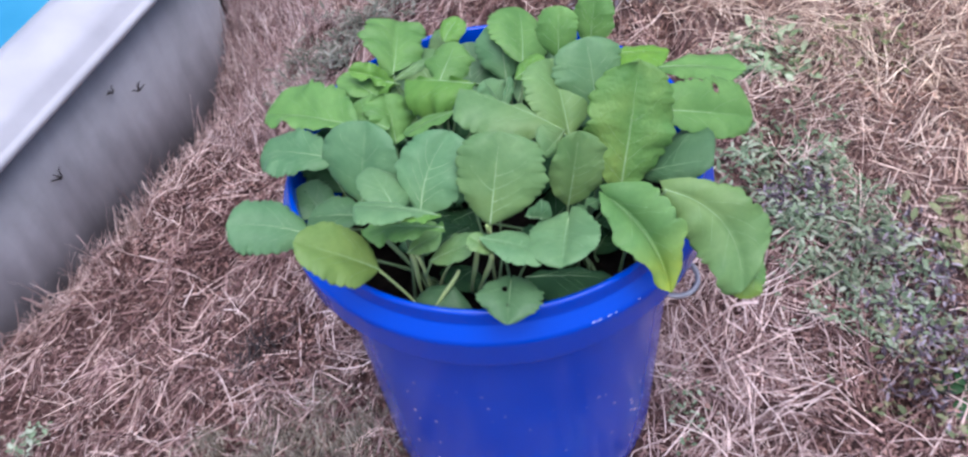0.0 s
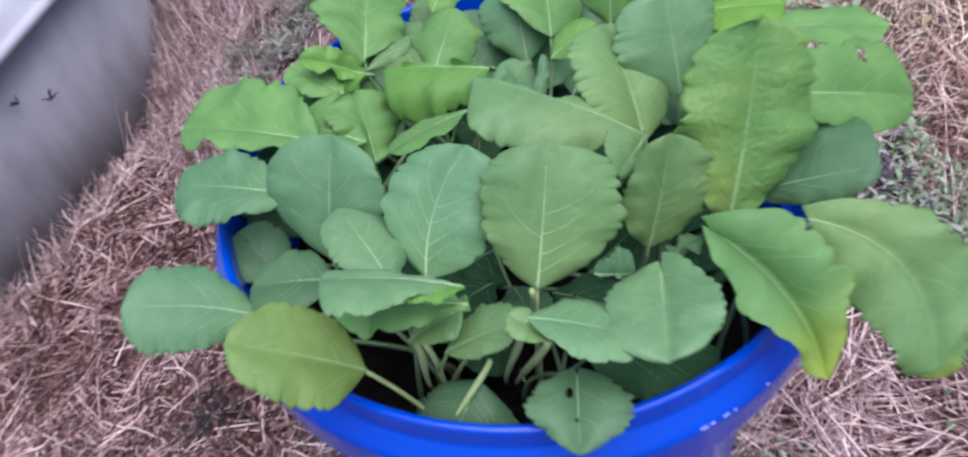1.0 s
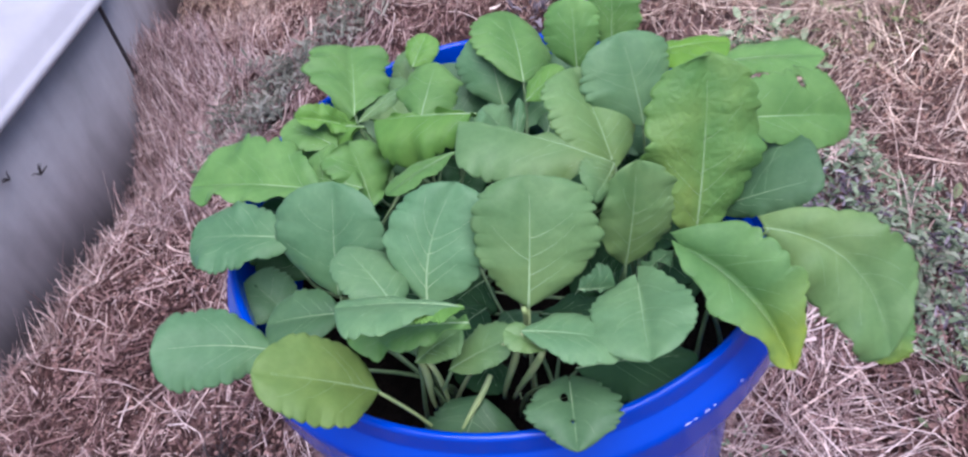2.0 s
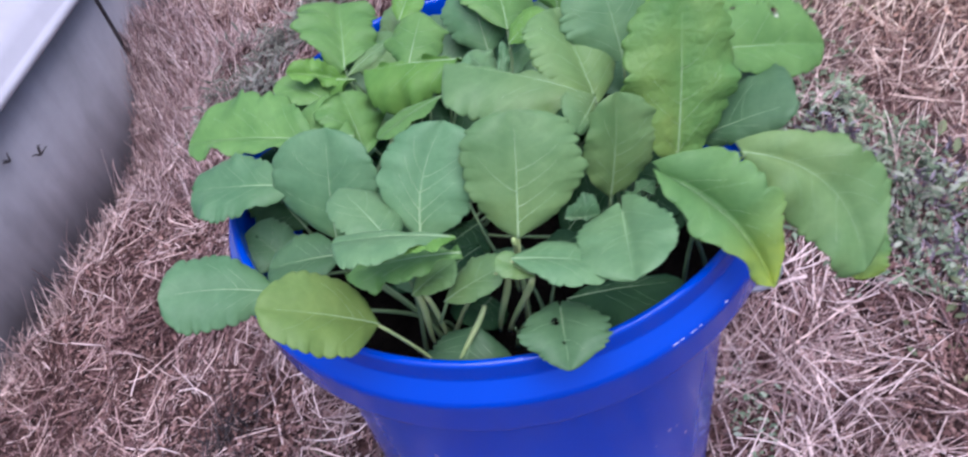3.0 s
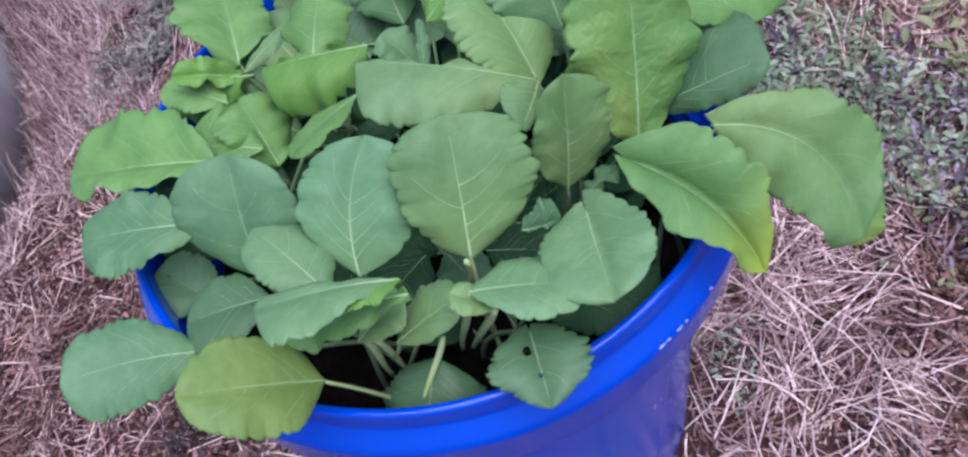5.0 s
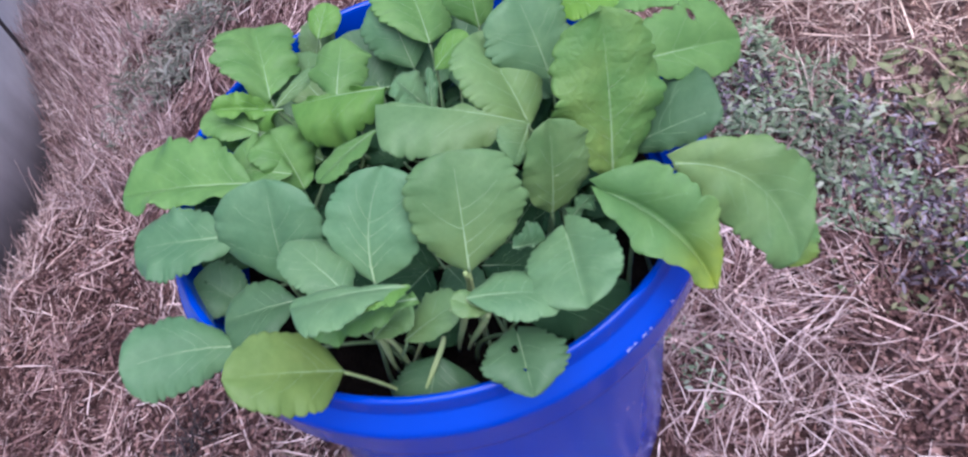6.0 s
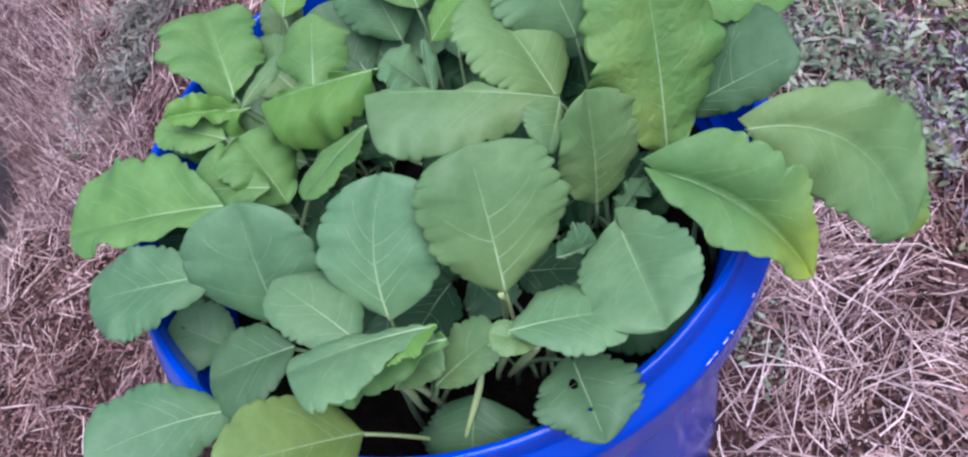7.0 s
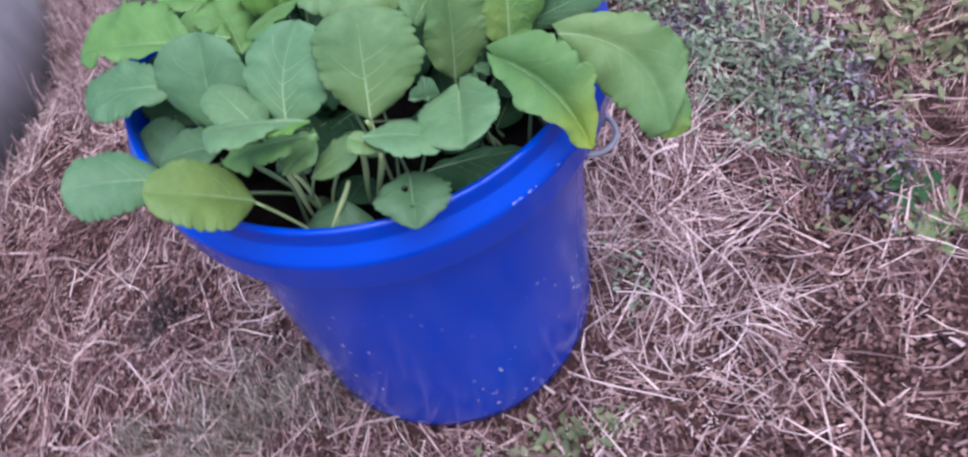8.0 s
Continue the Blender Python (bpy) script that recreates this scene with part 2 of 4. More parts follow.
STRAW = island_material("dry_straw", [(0.0, (0.065, 0.031, 0.029)), (0.4, (0.22, 0.125, 0.114)), (0.75, (0.46, 0.31, 0.275)), (1.0, (0.86, 0.66, 0.56))])
STRAW_PALE = island_material("bleached_straw", [(0.0, (0.14, 0.084, 0.076)), (0.5, (0.42, 0.30, 0.27)), (1.0, (0.88, 0.71, 0.63))])
LITTER = island_material("brown_litter", [(0.0, (0.026, 0.013, 0.012)), (0.6, (0.145, 0.076, 0.064)), (1.0, (0.38, 0.235, 0.195))])
STRAW_FUZZ = island_material("bleached_grass", [(0.0, (0.11, 0.062, 0.057)), (0.5, (0.38, 0.255, 0.235)), (1.0, (0.80, 0.66, 0.61))])
WEED = island_material("low_weeds", [(0.0, (0.085, 0.13, 0.07)), (0.5, (0.185, 0.25, 0.14)), (1.0, (0.37, 0.41, 0.30))], 0.6, 0.3)
WEED_OLIVE = island_material("olive_weeds", [(0.0, (0.09, 0.115, 0.05)), (0.6, (0.16, 0.185, 0.085)), (1.0, (0.27, 0.25, 0.14))], 0.6, 0.3)
WEED_GREY = island_material("withered_weeds", [(0.0, (0.03, 0.022, 0.028)), (0.55, (0.12, 0.095, 0.115)), (1.0, (0.42, 0.37, 0.41))])
DULL = island_material("dull_dry_grass", [(0.0, (0.10, 0.085, 0.062)), (0.5, (0.26, 0.225, 0.17)), (1.0, (0.48, 0.43, 0.345))])
PINE = island_material("feathery_weeds", [(0.0, (0.08, 0.085, 0.06)), (0.6, (0.17, 0.175, 0.135)), (1.0, (0.29, 0.27, 0.22))])


def wall_material():
    """Grey panels: faint upright streaks, and dark splashed grime that climbs unevenly from the soil."""
    m, n, l, p = material("pool_panel")
    tc = n.new("ShaderNodeTexCoord")

    def stretched(scale, x, z, detail):
        mp = n.new("ShaderNodeMapping")
        mp.inputs["Scale"].default_value = (x, x, z)
        l.new(tc.outputs["Object"], mp.inputs["Vector"])
        s = n.new("ShaderNodeTexNoise")
        s.inputs["Scale"].default_value, s.inputs["Detail"].default_value = scale, detail
        l.new(mp.outputs[0], s.inputs["Vector"])
        return s.outputs[0]
    broad = stretched(2.0, 2.6, 1.6, 6)
    streak = stretched(5.0, 6.0, 0.8, 5)
    f = noise_node(n, l, 40, 5)
    col = ramp(n, l, broad, [(0.3, (0.21, 0.200, 0.204)), (0.7, (0.33, 0.313, 0.32))]).outputs[0]
    col = mix(n, l, 0.3, col, ramp(n, l, streak, [(0.35, (0.80, 0.79, 0.79)), (0.6, (1.06, 1.06, 1.06))]).outputs[0], "MULTIPLY")
    col = mix(n, l, 0.5, col, ramp(n, l, f.outputs[0], [(0.3, (0.9, 0.9, 0.9)), (0.7, (1.05, 1.05, 1.05))]).outputs[0], "MULTIPLY")
    sep = n.new("ShaderNodeSeparateXYZ")
    l.new(tc.outputs["Object"], sep.inputs[0])
    # the soil's edge falls away along the wall, and the grime follows it
    height = calc(n, l, "ADD", sep.outputs["Z"], calc(n, l, "MULTIPLY", sep.outputs["Y"], 0.13))
    height = calc(n, l, "ADD", height, calc(n, l, "MULTIPLY", stretched(4.0, 3.0, 0.6, 4), -0.26))
    grime = ramp(n, l, calc(n, l, "ADD", height, 0.5), [(0.14, (0.24, 0.23, 0.24)), (0.25, (0.60, 0.58, 0.59)), (0.37, (1, 1, 1))]).outputs[0]
    col = mix(n, l, 0.9, col, grime, "MULTIPLY")
    l.new(col, p.inputs["Base Color"])
    p.inputs["Roughness"].default_value = 0.5
    bump(n, l, p, f.outputs[0], 0.15, 0.002)
    return m


PANEL = wall_material()
RAIL = plain("white_resin", (0.36, 0.355, 0.37), (0.44, 0.435, 0.45), 0.4, 8, 0.05, 0.001)
LINER = plain("blue_liner", (0.05, 0.30, 0.45), (0.08, 0.38, 0.52), 0.4, 10)


def water_material():
    m, n, l, p = material("pool_water")
    a = noise_node(n, l, 5, 3)
    l.new(ramp(n, l, a.outputs[0], [(0.3, (0.035, 0.22, 0.36)), (0.7, (0.055, 0.27, 0.42))]).outputs[0], p.inputs["Base Color"])
    p.inputs["Roughness"].default_value = 0.06
    p.inputs["IOR"].default_value = 1.33
    bump(n, l, p, a.outputs[0], 0.1, 0.01)
    return m


WATER = water_material()


# ---- building helpers ----
def mesh_of(name, verts, faces, mat, smooth=True, uv=None):
    me = bpy.data.meshes.new(name)
    me.from_pydata(verts, [], faces)
    if uv is not None:
        layer = me.uv_layers.new(name="UVMap")
        idx = np.empty(len(me.loops), dtype=np.int32)
        me.loops.foreach_get("vertex_index", idx)
        layer.data.foreach_set("uv", np.array(uv, dtype=np.float32)[idx].ravel())
    if smooth:
        me.shade_smooth()
    me.materials.append(mat)
    return me


def part(name, bm, mat, parent, label="", uv=None):
    """Links a bmesh, or verts and faces, in the place's metres as one mesh under its thing."""
    if isinstance(bm, tuple):
        me = mesh_of(name, *bm, mat, uv=uv)
    else:
        me = bpy.data.meshes.new(name)
        bm.to_mesh(me)
        bm.free()
        me.shade_smooth()
        me.materials.append(mat)
    ob = new(name, me)
    if parent is not None:
        ob.parent = parent
        if parent.type == "EMPTY":
            ob.matrix_parent_inverse = Matrix.Translation(-parent.location)
    return tagged(ob, label)


def thing(name, at, label, category, group="", kind=""):
    ob = new(name)
    ob.location = at
    ob.empty_display_size = 0.02
    return tagged(ob, label, category, group, kind)


def lathe(profile, centre, steps=96, wobble=0.0, closed=False):
    """Verts and faces of a body of revolution; profile rows: radius, height."""
    verts, faces = [], []
    k = len(profile)
    for i in range(steps):
        a = 2 * math.pi * i / steps
        w = 1 + wobble * math.sin(2 * a + 0.7) + wobble * 0.5 * math.sin(3 * a)
        for r, z in profile:
            verts.append((centre[0] + r * w * math.cos(a), centre[1] + r * w * math.sin(a), centre[2] + z))
    for i in range(steps):
        j = (i + 1) % steps
        for q in range(k if closed else k - 1):
            q2 = (q + 1) % k
            faces.append((i * k + q, j * k + q, j * k + q2, i * k + q2))
    return verts, faces


def tube(points, radii, sides=6):
    """Verts and faces of a round bar along points."""
    verts, faces = [], []
    pts = [Vector(p) for p in points]
    for i, p in enumerate(pts):
        d = (pts[min(i + 1, len(pts) - 1)] - pts[max(i - 1, 0)]).normalized()
        s = d.cross(Vector((0.31, 0.17, 1.0))).normalized()
        u = s.cross(d)
        for q in range(sides):
            a = 2 * math.pi * q / sides
            verts.append(tuple(p + radii[i] * (math.cos(a) * s + math.sin(a) * u)))
    for i in range(len(pts) - 1):
        for q in range(sides):
            q2 = (q + 1) % sides
            faces.append((i * sides + q, i * sides + q2, (i + 1) * sides + q2, (i + 1) * sides + q))
    faces.append(tuple(range(sides - 1, -1, -1)))
    faces.append(tuple((len(pts) - 1) * sides + q for q in range(sides)))
    return verts, faces


def curve_points(a, b, c, d, steps):
    """A cubic Bezier."""
    a, b, c, d = (Vector(v) for v in (a, b, c, d))
    out = []
    for i in range(steps + 1):
        t = i / steps
        out.append(a * (1 - t) ** 3 + b * 3 * t * (1 - t) ** 2 + c * 3 * t * t * (1 - t) + d * t ** 3)
    return out


# ---- ground: one sheet, level round the bucket, falling towards the pool ----
def ground_height(x, y):
    """Works on numpy arrays too."""
    left = 1 / (1 + np.exp(np.clip((x + 0.25) / 0.12, -40, 40)))
    fall = 0.08 * np.log1p(np.exp(np.clip((-x - 0.28) / 0.08, -40, 40)))
    fall = 0.48 * np.tanh(fall / 0.48)
    return -0.36 * fall - 0.18 * left * np.clip(y, 0, 2.0) + (1 - left) * 0.10 * np.clip(y, -0.6, 0.8)


def lumps(x, y):
    return (0.011 * np.sin(27 * x + 9 * y + 1.1) * np.sin(31 * y - 13 * x + 0.5) + 0.010 * np.sin(43 * x - 29 * y) * np.sin(37 * y + 17 * x + 2.0) + 0.012 * np.sin(9.1 * x + 2.3 * y + 0.4) * np.sin(7.3 * y - 3.1 * x) + 0.010 * np.sin(23 * x + 11 * y) * np.sin(19 * y - 9 * x + 1)
            + 0.007 * np.sin(61 * x - 17 * y) * np.sin(53 * y + 29 * x))


def surface(x, y):
    near = np.clip(np.hypot(x, y) / 0.2 - 1.0, 0, 1) * np.exp(-(np.hypot(x, y - 0.5) / 2.4) ** 4)
    # the soil is washed out along the foot of the pool wall
    gap = np.maximum((x + 0.73) * 0.935 - (y - 1.165) * 0.354, (x + 0.73) * 0.96 + (y - 1.165) * 0.26)
    return ground_height(x, y) + near * lumps(x, y) - 0.085 * np.exp(-(gap / 0.10) ** 2) * np.exp(-((y - 0.9) / 1.1) ** 4) / (1 + np.exp(np.clip((y - 1.08) / 0.03, -40, 40))) + 0.16 * np.exp(-((x + 0.66) ** 2 + (y - 1.27) ** 2) / 0.0256)


xs = np.concatenate([[-400, -150, -60, -25, -10, -5, -3.5], np.arange(-2.5, 2.5, 0.025), [2.7, 3.2, 4, 6, 10, 25, 60, 150, 400]])
ys = np.concatenate([[-400, -150, -60, -25, -10, -5, -3, -2], np.arange(-1.4, 3.2, 0.025), [3.4, 4, 5, 7, 10, 25, 60, 150, 400]])
gx, gy = np.meshgrid(xs, ys, indexing="ij")
gzv = surface(gx, gy)
gv = np.stack([gx, gy, gzv], -1).reshape(-1, 3)
ny = len(ys)
ii, jj = np.meshgrid(np.arange(len(xs) - 1), np.arange(ny - 1), indexing="ij")
k0 = (ii * ny + jj).ravel()
gf = np.stack([k0, k0 + ny, k0 + ny + 1, k0 + 1], -1)
ground = new("ground", mesh_of("ground", gv.tolist(), gf.tolist(), GROUND))
tagged(ground, "dry reddish brown soil under mown straw, falling towards the pool", "ground", kind="structure")


# ---- pool: straight panels round a many-sided basin ----
def pool():
    along = Vector((0.354, 0.935)).normalized()
    corner = Vector((-0.730, 1.168)) + along * 0.045      # the upright that shows
    side, sides = 1.25, 14
    step = 2 * math.pi / sides
    pts = [corner]
    d = along.copy()
    p = corner.copy()
    for i in range(sides - 1):
        d = Matrix.Rotation(step, 2) @ d
        p = p + d * side
        pts.append(p.copy())
    centre = sum(pts, Vector((0, 0))) / sides
    top, bottom = 0.045, -0.75
    base = thing("swimming_pool", (*centre, bottom), "grey panelled above-ground pool with a wide white top rail", "pool")

    def at(p, out, z):
        r = (p - centre)
        return (*(p + r.normalized() * out / math.cos(step / 2)), z)
    for i in range(sides):
        a, b = pts[i], pts[(i + 1) % sides]
        # wall panel with thickness, pressed into shallow upright waves
        cols = 24
        verts, faces = [], []
        nrm = ((a + b) / 2 - centre).normalized()
        for c in range(cols + 1):
            q = a.lerp(b, c / cols)
            w = 0.002 * math.sin(c / cols * math.pi * 5)
            for off, z in ((w, bottom), (w, top), (w - 0.02, top), (w - 0.02, bottom)):
                verts.append((*(q + nrm * off), z))
        for c in range(cols):
            for k in range(4):
                k2 = (k + 1) % 4
                faces.append((c * 4 + k, (c + 1) * 4 + k, (c + 1) * 4 + k2, c * 4 + k2))
        part("panel", (verts, faces), PANEL, base, "grey stained panel")
        # top rail: a domed plank with a rolled lip along its outer edge
        prof = [(0.006, 0.030), (0.026, 0.030), (0.034, 0.036), (0.036, 0.044), (0.033, 0.051), (0.026, 0.053), (0.021, 0.057),
                (0.012, 0.078), (-0.01, 0.095), (-0.05, 0.104), (-0.10, 0.104), (-0.135, 0.097), (-0.148, 0.082), (-0.148, 0.05), (-0.10, 0.045)]
        verts, faces = [], []
        k = len(prof)
        for c in range(9):
            q = a.lerp(b, c / 8 * 0.994 + 0.003)
            ref = a.lerp(b, c / 8)
            for off, z in prof:
                if c in (0, 8):
                    verts.append(at(ref, off, z))
                else:
                    verts.append((*(q + nrm * off), z))
        for c in range(8):
            for q in range(k):
                q2 = (q + 1) % k
                faces.append((c * k + q, (c + 1) * k + q, (c + 1) * k + q2, c * k + q2))
        part("top_rail", (verts, faces), RAIL, base, "white resin top rail with a rolled lip")
        # narrow upright strip where two panels meet
        r = (a - centre).normalized()
        t = Vector((-r.y, r.x))
        verts = []
        for z in (bottom, top):
            for u, v in ((-0.006, -0.004), (-0.004, 0.0035), (0.004, 0.0035), (0.006, -0.004)):
                verts.append((*(a + r * v + t * u), z))
        part("joint_strip", (verts, [(0, 1, 5, 4), (1, 2, 6, 5), (2, 3, 7, 6), (3, 0, 4, 7)]), SPRIG, base, "dark narrow joint strip")
    # liner and water
    ring = [p + (centre - p).normalized() * 0.04 for p in pts]
    verts = [(*p, bottom) for p in ring] + [(*p, top) for p in ring]
    faces = [(i, (i + 1) % sides, sides + (i + 1) % sides, sides + i) for i in range(sides)] + [tuple(range(sides))]
    part("liner", (verts, faces), LINER, base, "blue vinyl liner")
    verts = [(*p, -0.06) for p in ring]
    me = mesh_of("pool_water", verts, [tuple(range(sides))], WATER, False)
    tagged(new("pool_water", me), "still clear blue pool water", "water", kind="structure")


pool()


# ---- the bucket: it leans a little with the ground ----
BUCKET = Matrix.Translation((-0.0053, -0.0135, 0.0)) @ Vector((0, 0, 1)).rotation_difference(Vector((0.0076, 0.0453, 1))).to_matrix().to_4x4()


def bucket():
    base = thing("bucket", BUCKET.translation, "royal blue plastic tub with a broad stepped rim, muddy low down", "bucket")

    def put(vf):
        return [tuple(BUCKET @ Vector(v)) for v in vf[0]], vf[1]
    o = (0, 0, 0)
    prof = [(0.0, 0.0), (0.140, 0.0), (0.166, -0.006), (0.177, -0.005), (0.1835, 0.003), (0.1865, 0.025), (0.1905, 0.15), (0.1952, 0.29), (0.1996, 0.4185)]
    part("body", put(lathe(prof, o, 128)), BLUE, base)
    # broad rim: upright face, sloping shoulder, groove and lip
    rim = [(0.1995, 0.4175), (0.2290, 0.4175), (0.2306, 0.4178), (0.2312, 0.4187), (0.2314, 0.4210), (0.2327, 0.4380), (0.2336, 0.4480), (0.2340, 0.4520), (0.2341, 0.4545), (0.2338, 0.4566),
           (0.2331, 0.4583), (0.2322, 0.4599), (0.2309, 0.4616), (0.2285, 0.4648), (0.2246, 0.4701), (0.2238, 0.4712), (0.2232, 0.4720), (0.2229, 0.4732), (0.2227, 0.4760), (0.2226, 0.4845), (0.2225, 0.4866), (0.2220, 0.4884),
           (0.2204, 0.4896), (0.2180, 0.4895), (0.2165, 0.4884), (0.2157, 0.4862), (0.2148, 0.455), (0.2135, 0.428), (0.1990, 0.405), (0.1950, 0.395)]
    part("rim", put(lathe(rim, o, 160)), BLUE, base)
    part("inner_wall", put(lathe([(0.1950, 0.396), (0.182, 0.03), (0.170, 0.010), (0.0, 0.010)], o, 96)), BLUE, base)
    # bail: a bent wire loop on an ear at each end
    for ang in (radians(-33),):
        rad, tan = Vector((math.cos(ang), math.sin(ang), 0)), Vector((-math.sin(ang), math.cos(ang), 0))
        c = rad * 0.200 + Vector((0, 0, 0.398))
        ear = lathe([(0.0, -0.006), (0.012, -0.006), (0.0135, 0.0), (0.012, 0.006), (0.0, 0.006)], o, 20)
        m = Matrix.Translation(c + rad * 0.003) @ rad.to_track_quat("Z", "Y").to_matrix().to_4x4()
        part("handle_ear", put(([tuple(m @ Vector(v)) for v in ear[0]], ear[1])), BLUE, base)
        loop = curve_points(c + tan * 0.026, c + tan * 0.030 + rad * 0.054, c - tan * 0.030 + rad * 0.054 + Vector((0, 0, -0.012)), c - tan * 0.026, 16)
        part("handle", put(tube(loop, [0.0028] * 17, 8)), WIRE, base, "grey wire carrying loop")
    # scuffs where the shoulder meets the upright face, their glints put into the pale colour
    for deg, long in ((-67.5, 0.0030), (-66.0, 0.0018), (-63.5, 0.0026), (-61.8, 0.0012), (-55.0, 0.0016)):
        ang = radians(deg)
        rad, tan = Vector((math.cos(ang), math.sin(ang), 0)), Vector((-math.sin(ang), math.cos(ang), 0))
        c = rad * 0.2334 + Vector((0, 0, 0.4577))
        part("scuff_glint", put(tube([c - tan * long, c - tan * long * 0.4, c + tan * long * 0.3, c + tan * long], [0.0002, 0.0005, 0.0004, 0.0002], 6)), SCUFF_GLINT, base, "pale scuff in the plastic, its glint put into the colour")


bucket()


def soil():
    n, m = 14, 48
    verts, faces = [(-0.002, 0.004, 0.392)], []
    for i in range(1, n + 1):
        for j in range(m):
            a, r = 2 * math.pi * j / m, 0.195 * i / n
            x, y = -0.002 + r * math.cos(a), 0.004 + r * math.sin(a)
            verts.append((x, y, 0.388 + 0.012 * noise.noise(Vector((x * 22, y * 22, 0))) + 0.006 * noise.noise(Vector((x * 70, y * 70, 3)))))
    for j in range(m):
        faces.append((0, 1 + j, 1 + (j + 1) % m))
    for i in range(n - 1):
        for j in range(m):
            a, b = 1 + i * m, 1 + (i + 1) * m
            faces.append((a + j, b + j, b + (j + 1) % m, a + (j + 1) % m))
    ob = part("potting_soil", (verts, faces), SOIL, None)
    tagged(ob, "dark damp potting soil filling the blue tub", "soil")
    r = random.Random(4)
    bm = bmesh.new()
    bmesh.ops.create_icosphere(bm, subdivisions=1, radius=0.006)
    for v in bm.verts:
        v.co *= 1 + 0.5 * noise.noise(v.co * 300)
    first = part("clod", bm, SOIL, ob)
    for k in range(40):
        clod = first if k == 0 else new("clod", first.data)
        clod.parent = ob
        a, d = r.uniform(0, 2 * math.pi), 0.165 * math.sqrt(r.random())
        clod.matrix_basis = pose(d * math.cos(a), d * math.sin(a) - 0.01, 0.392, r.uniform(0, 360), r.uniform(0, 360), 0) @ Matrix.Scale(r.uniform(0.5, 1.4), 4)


soil()


# ---- the greens ----
CROWNS = [(-0.075, -0.125), (-0.005, -0.125), (0.085, -0.075), (-0.125, -0.01), (-0.055, 0.09), (0.035, 0.055), (0.12, 0.06), (0.13, -0.12)]
PLANTS = [thing("turnip_plant", (x, y, 0.388), "leafy turnip plant with broad toothed green leaves on pale stalks", "plant", "greens in the tub") for x, y in CROWNS]
leaf_count = [0]


def toothed(rng, count, deep):
    """Notches of a leaf's margin: their places along it, uneven, and each one's depth."""
    at, out = rng.uniform(0.0, 0.06), []
    while at < 1.0:
        out.append((at, deep * rng.uniform(0.22, 1.02)))
        at += rng.uniform(0.6, 1.5) / count
    return out + [(1.08, 0.0)]


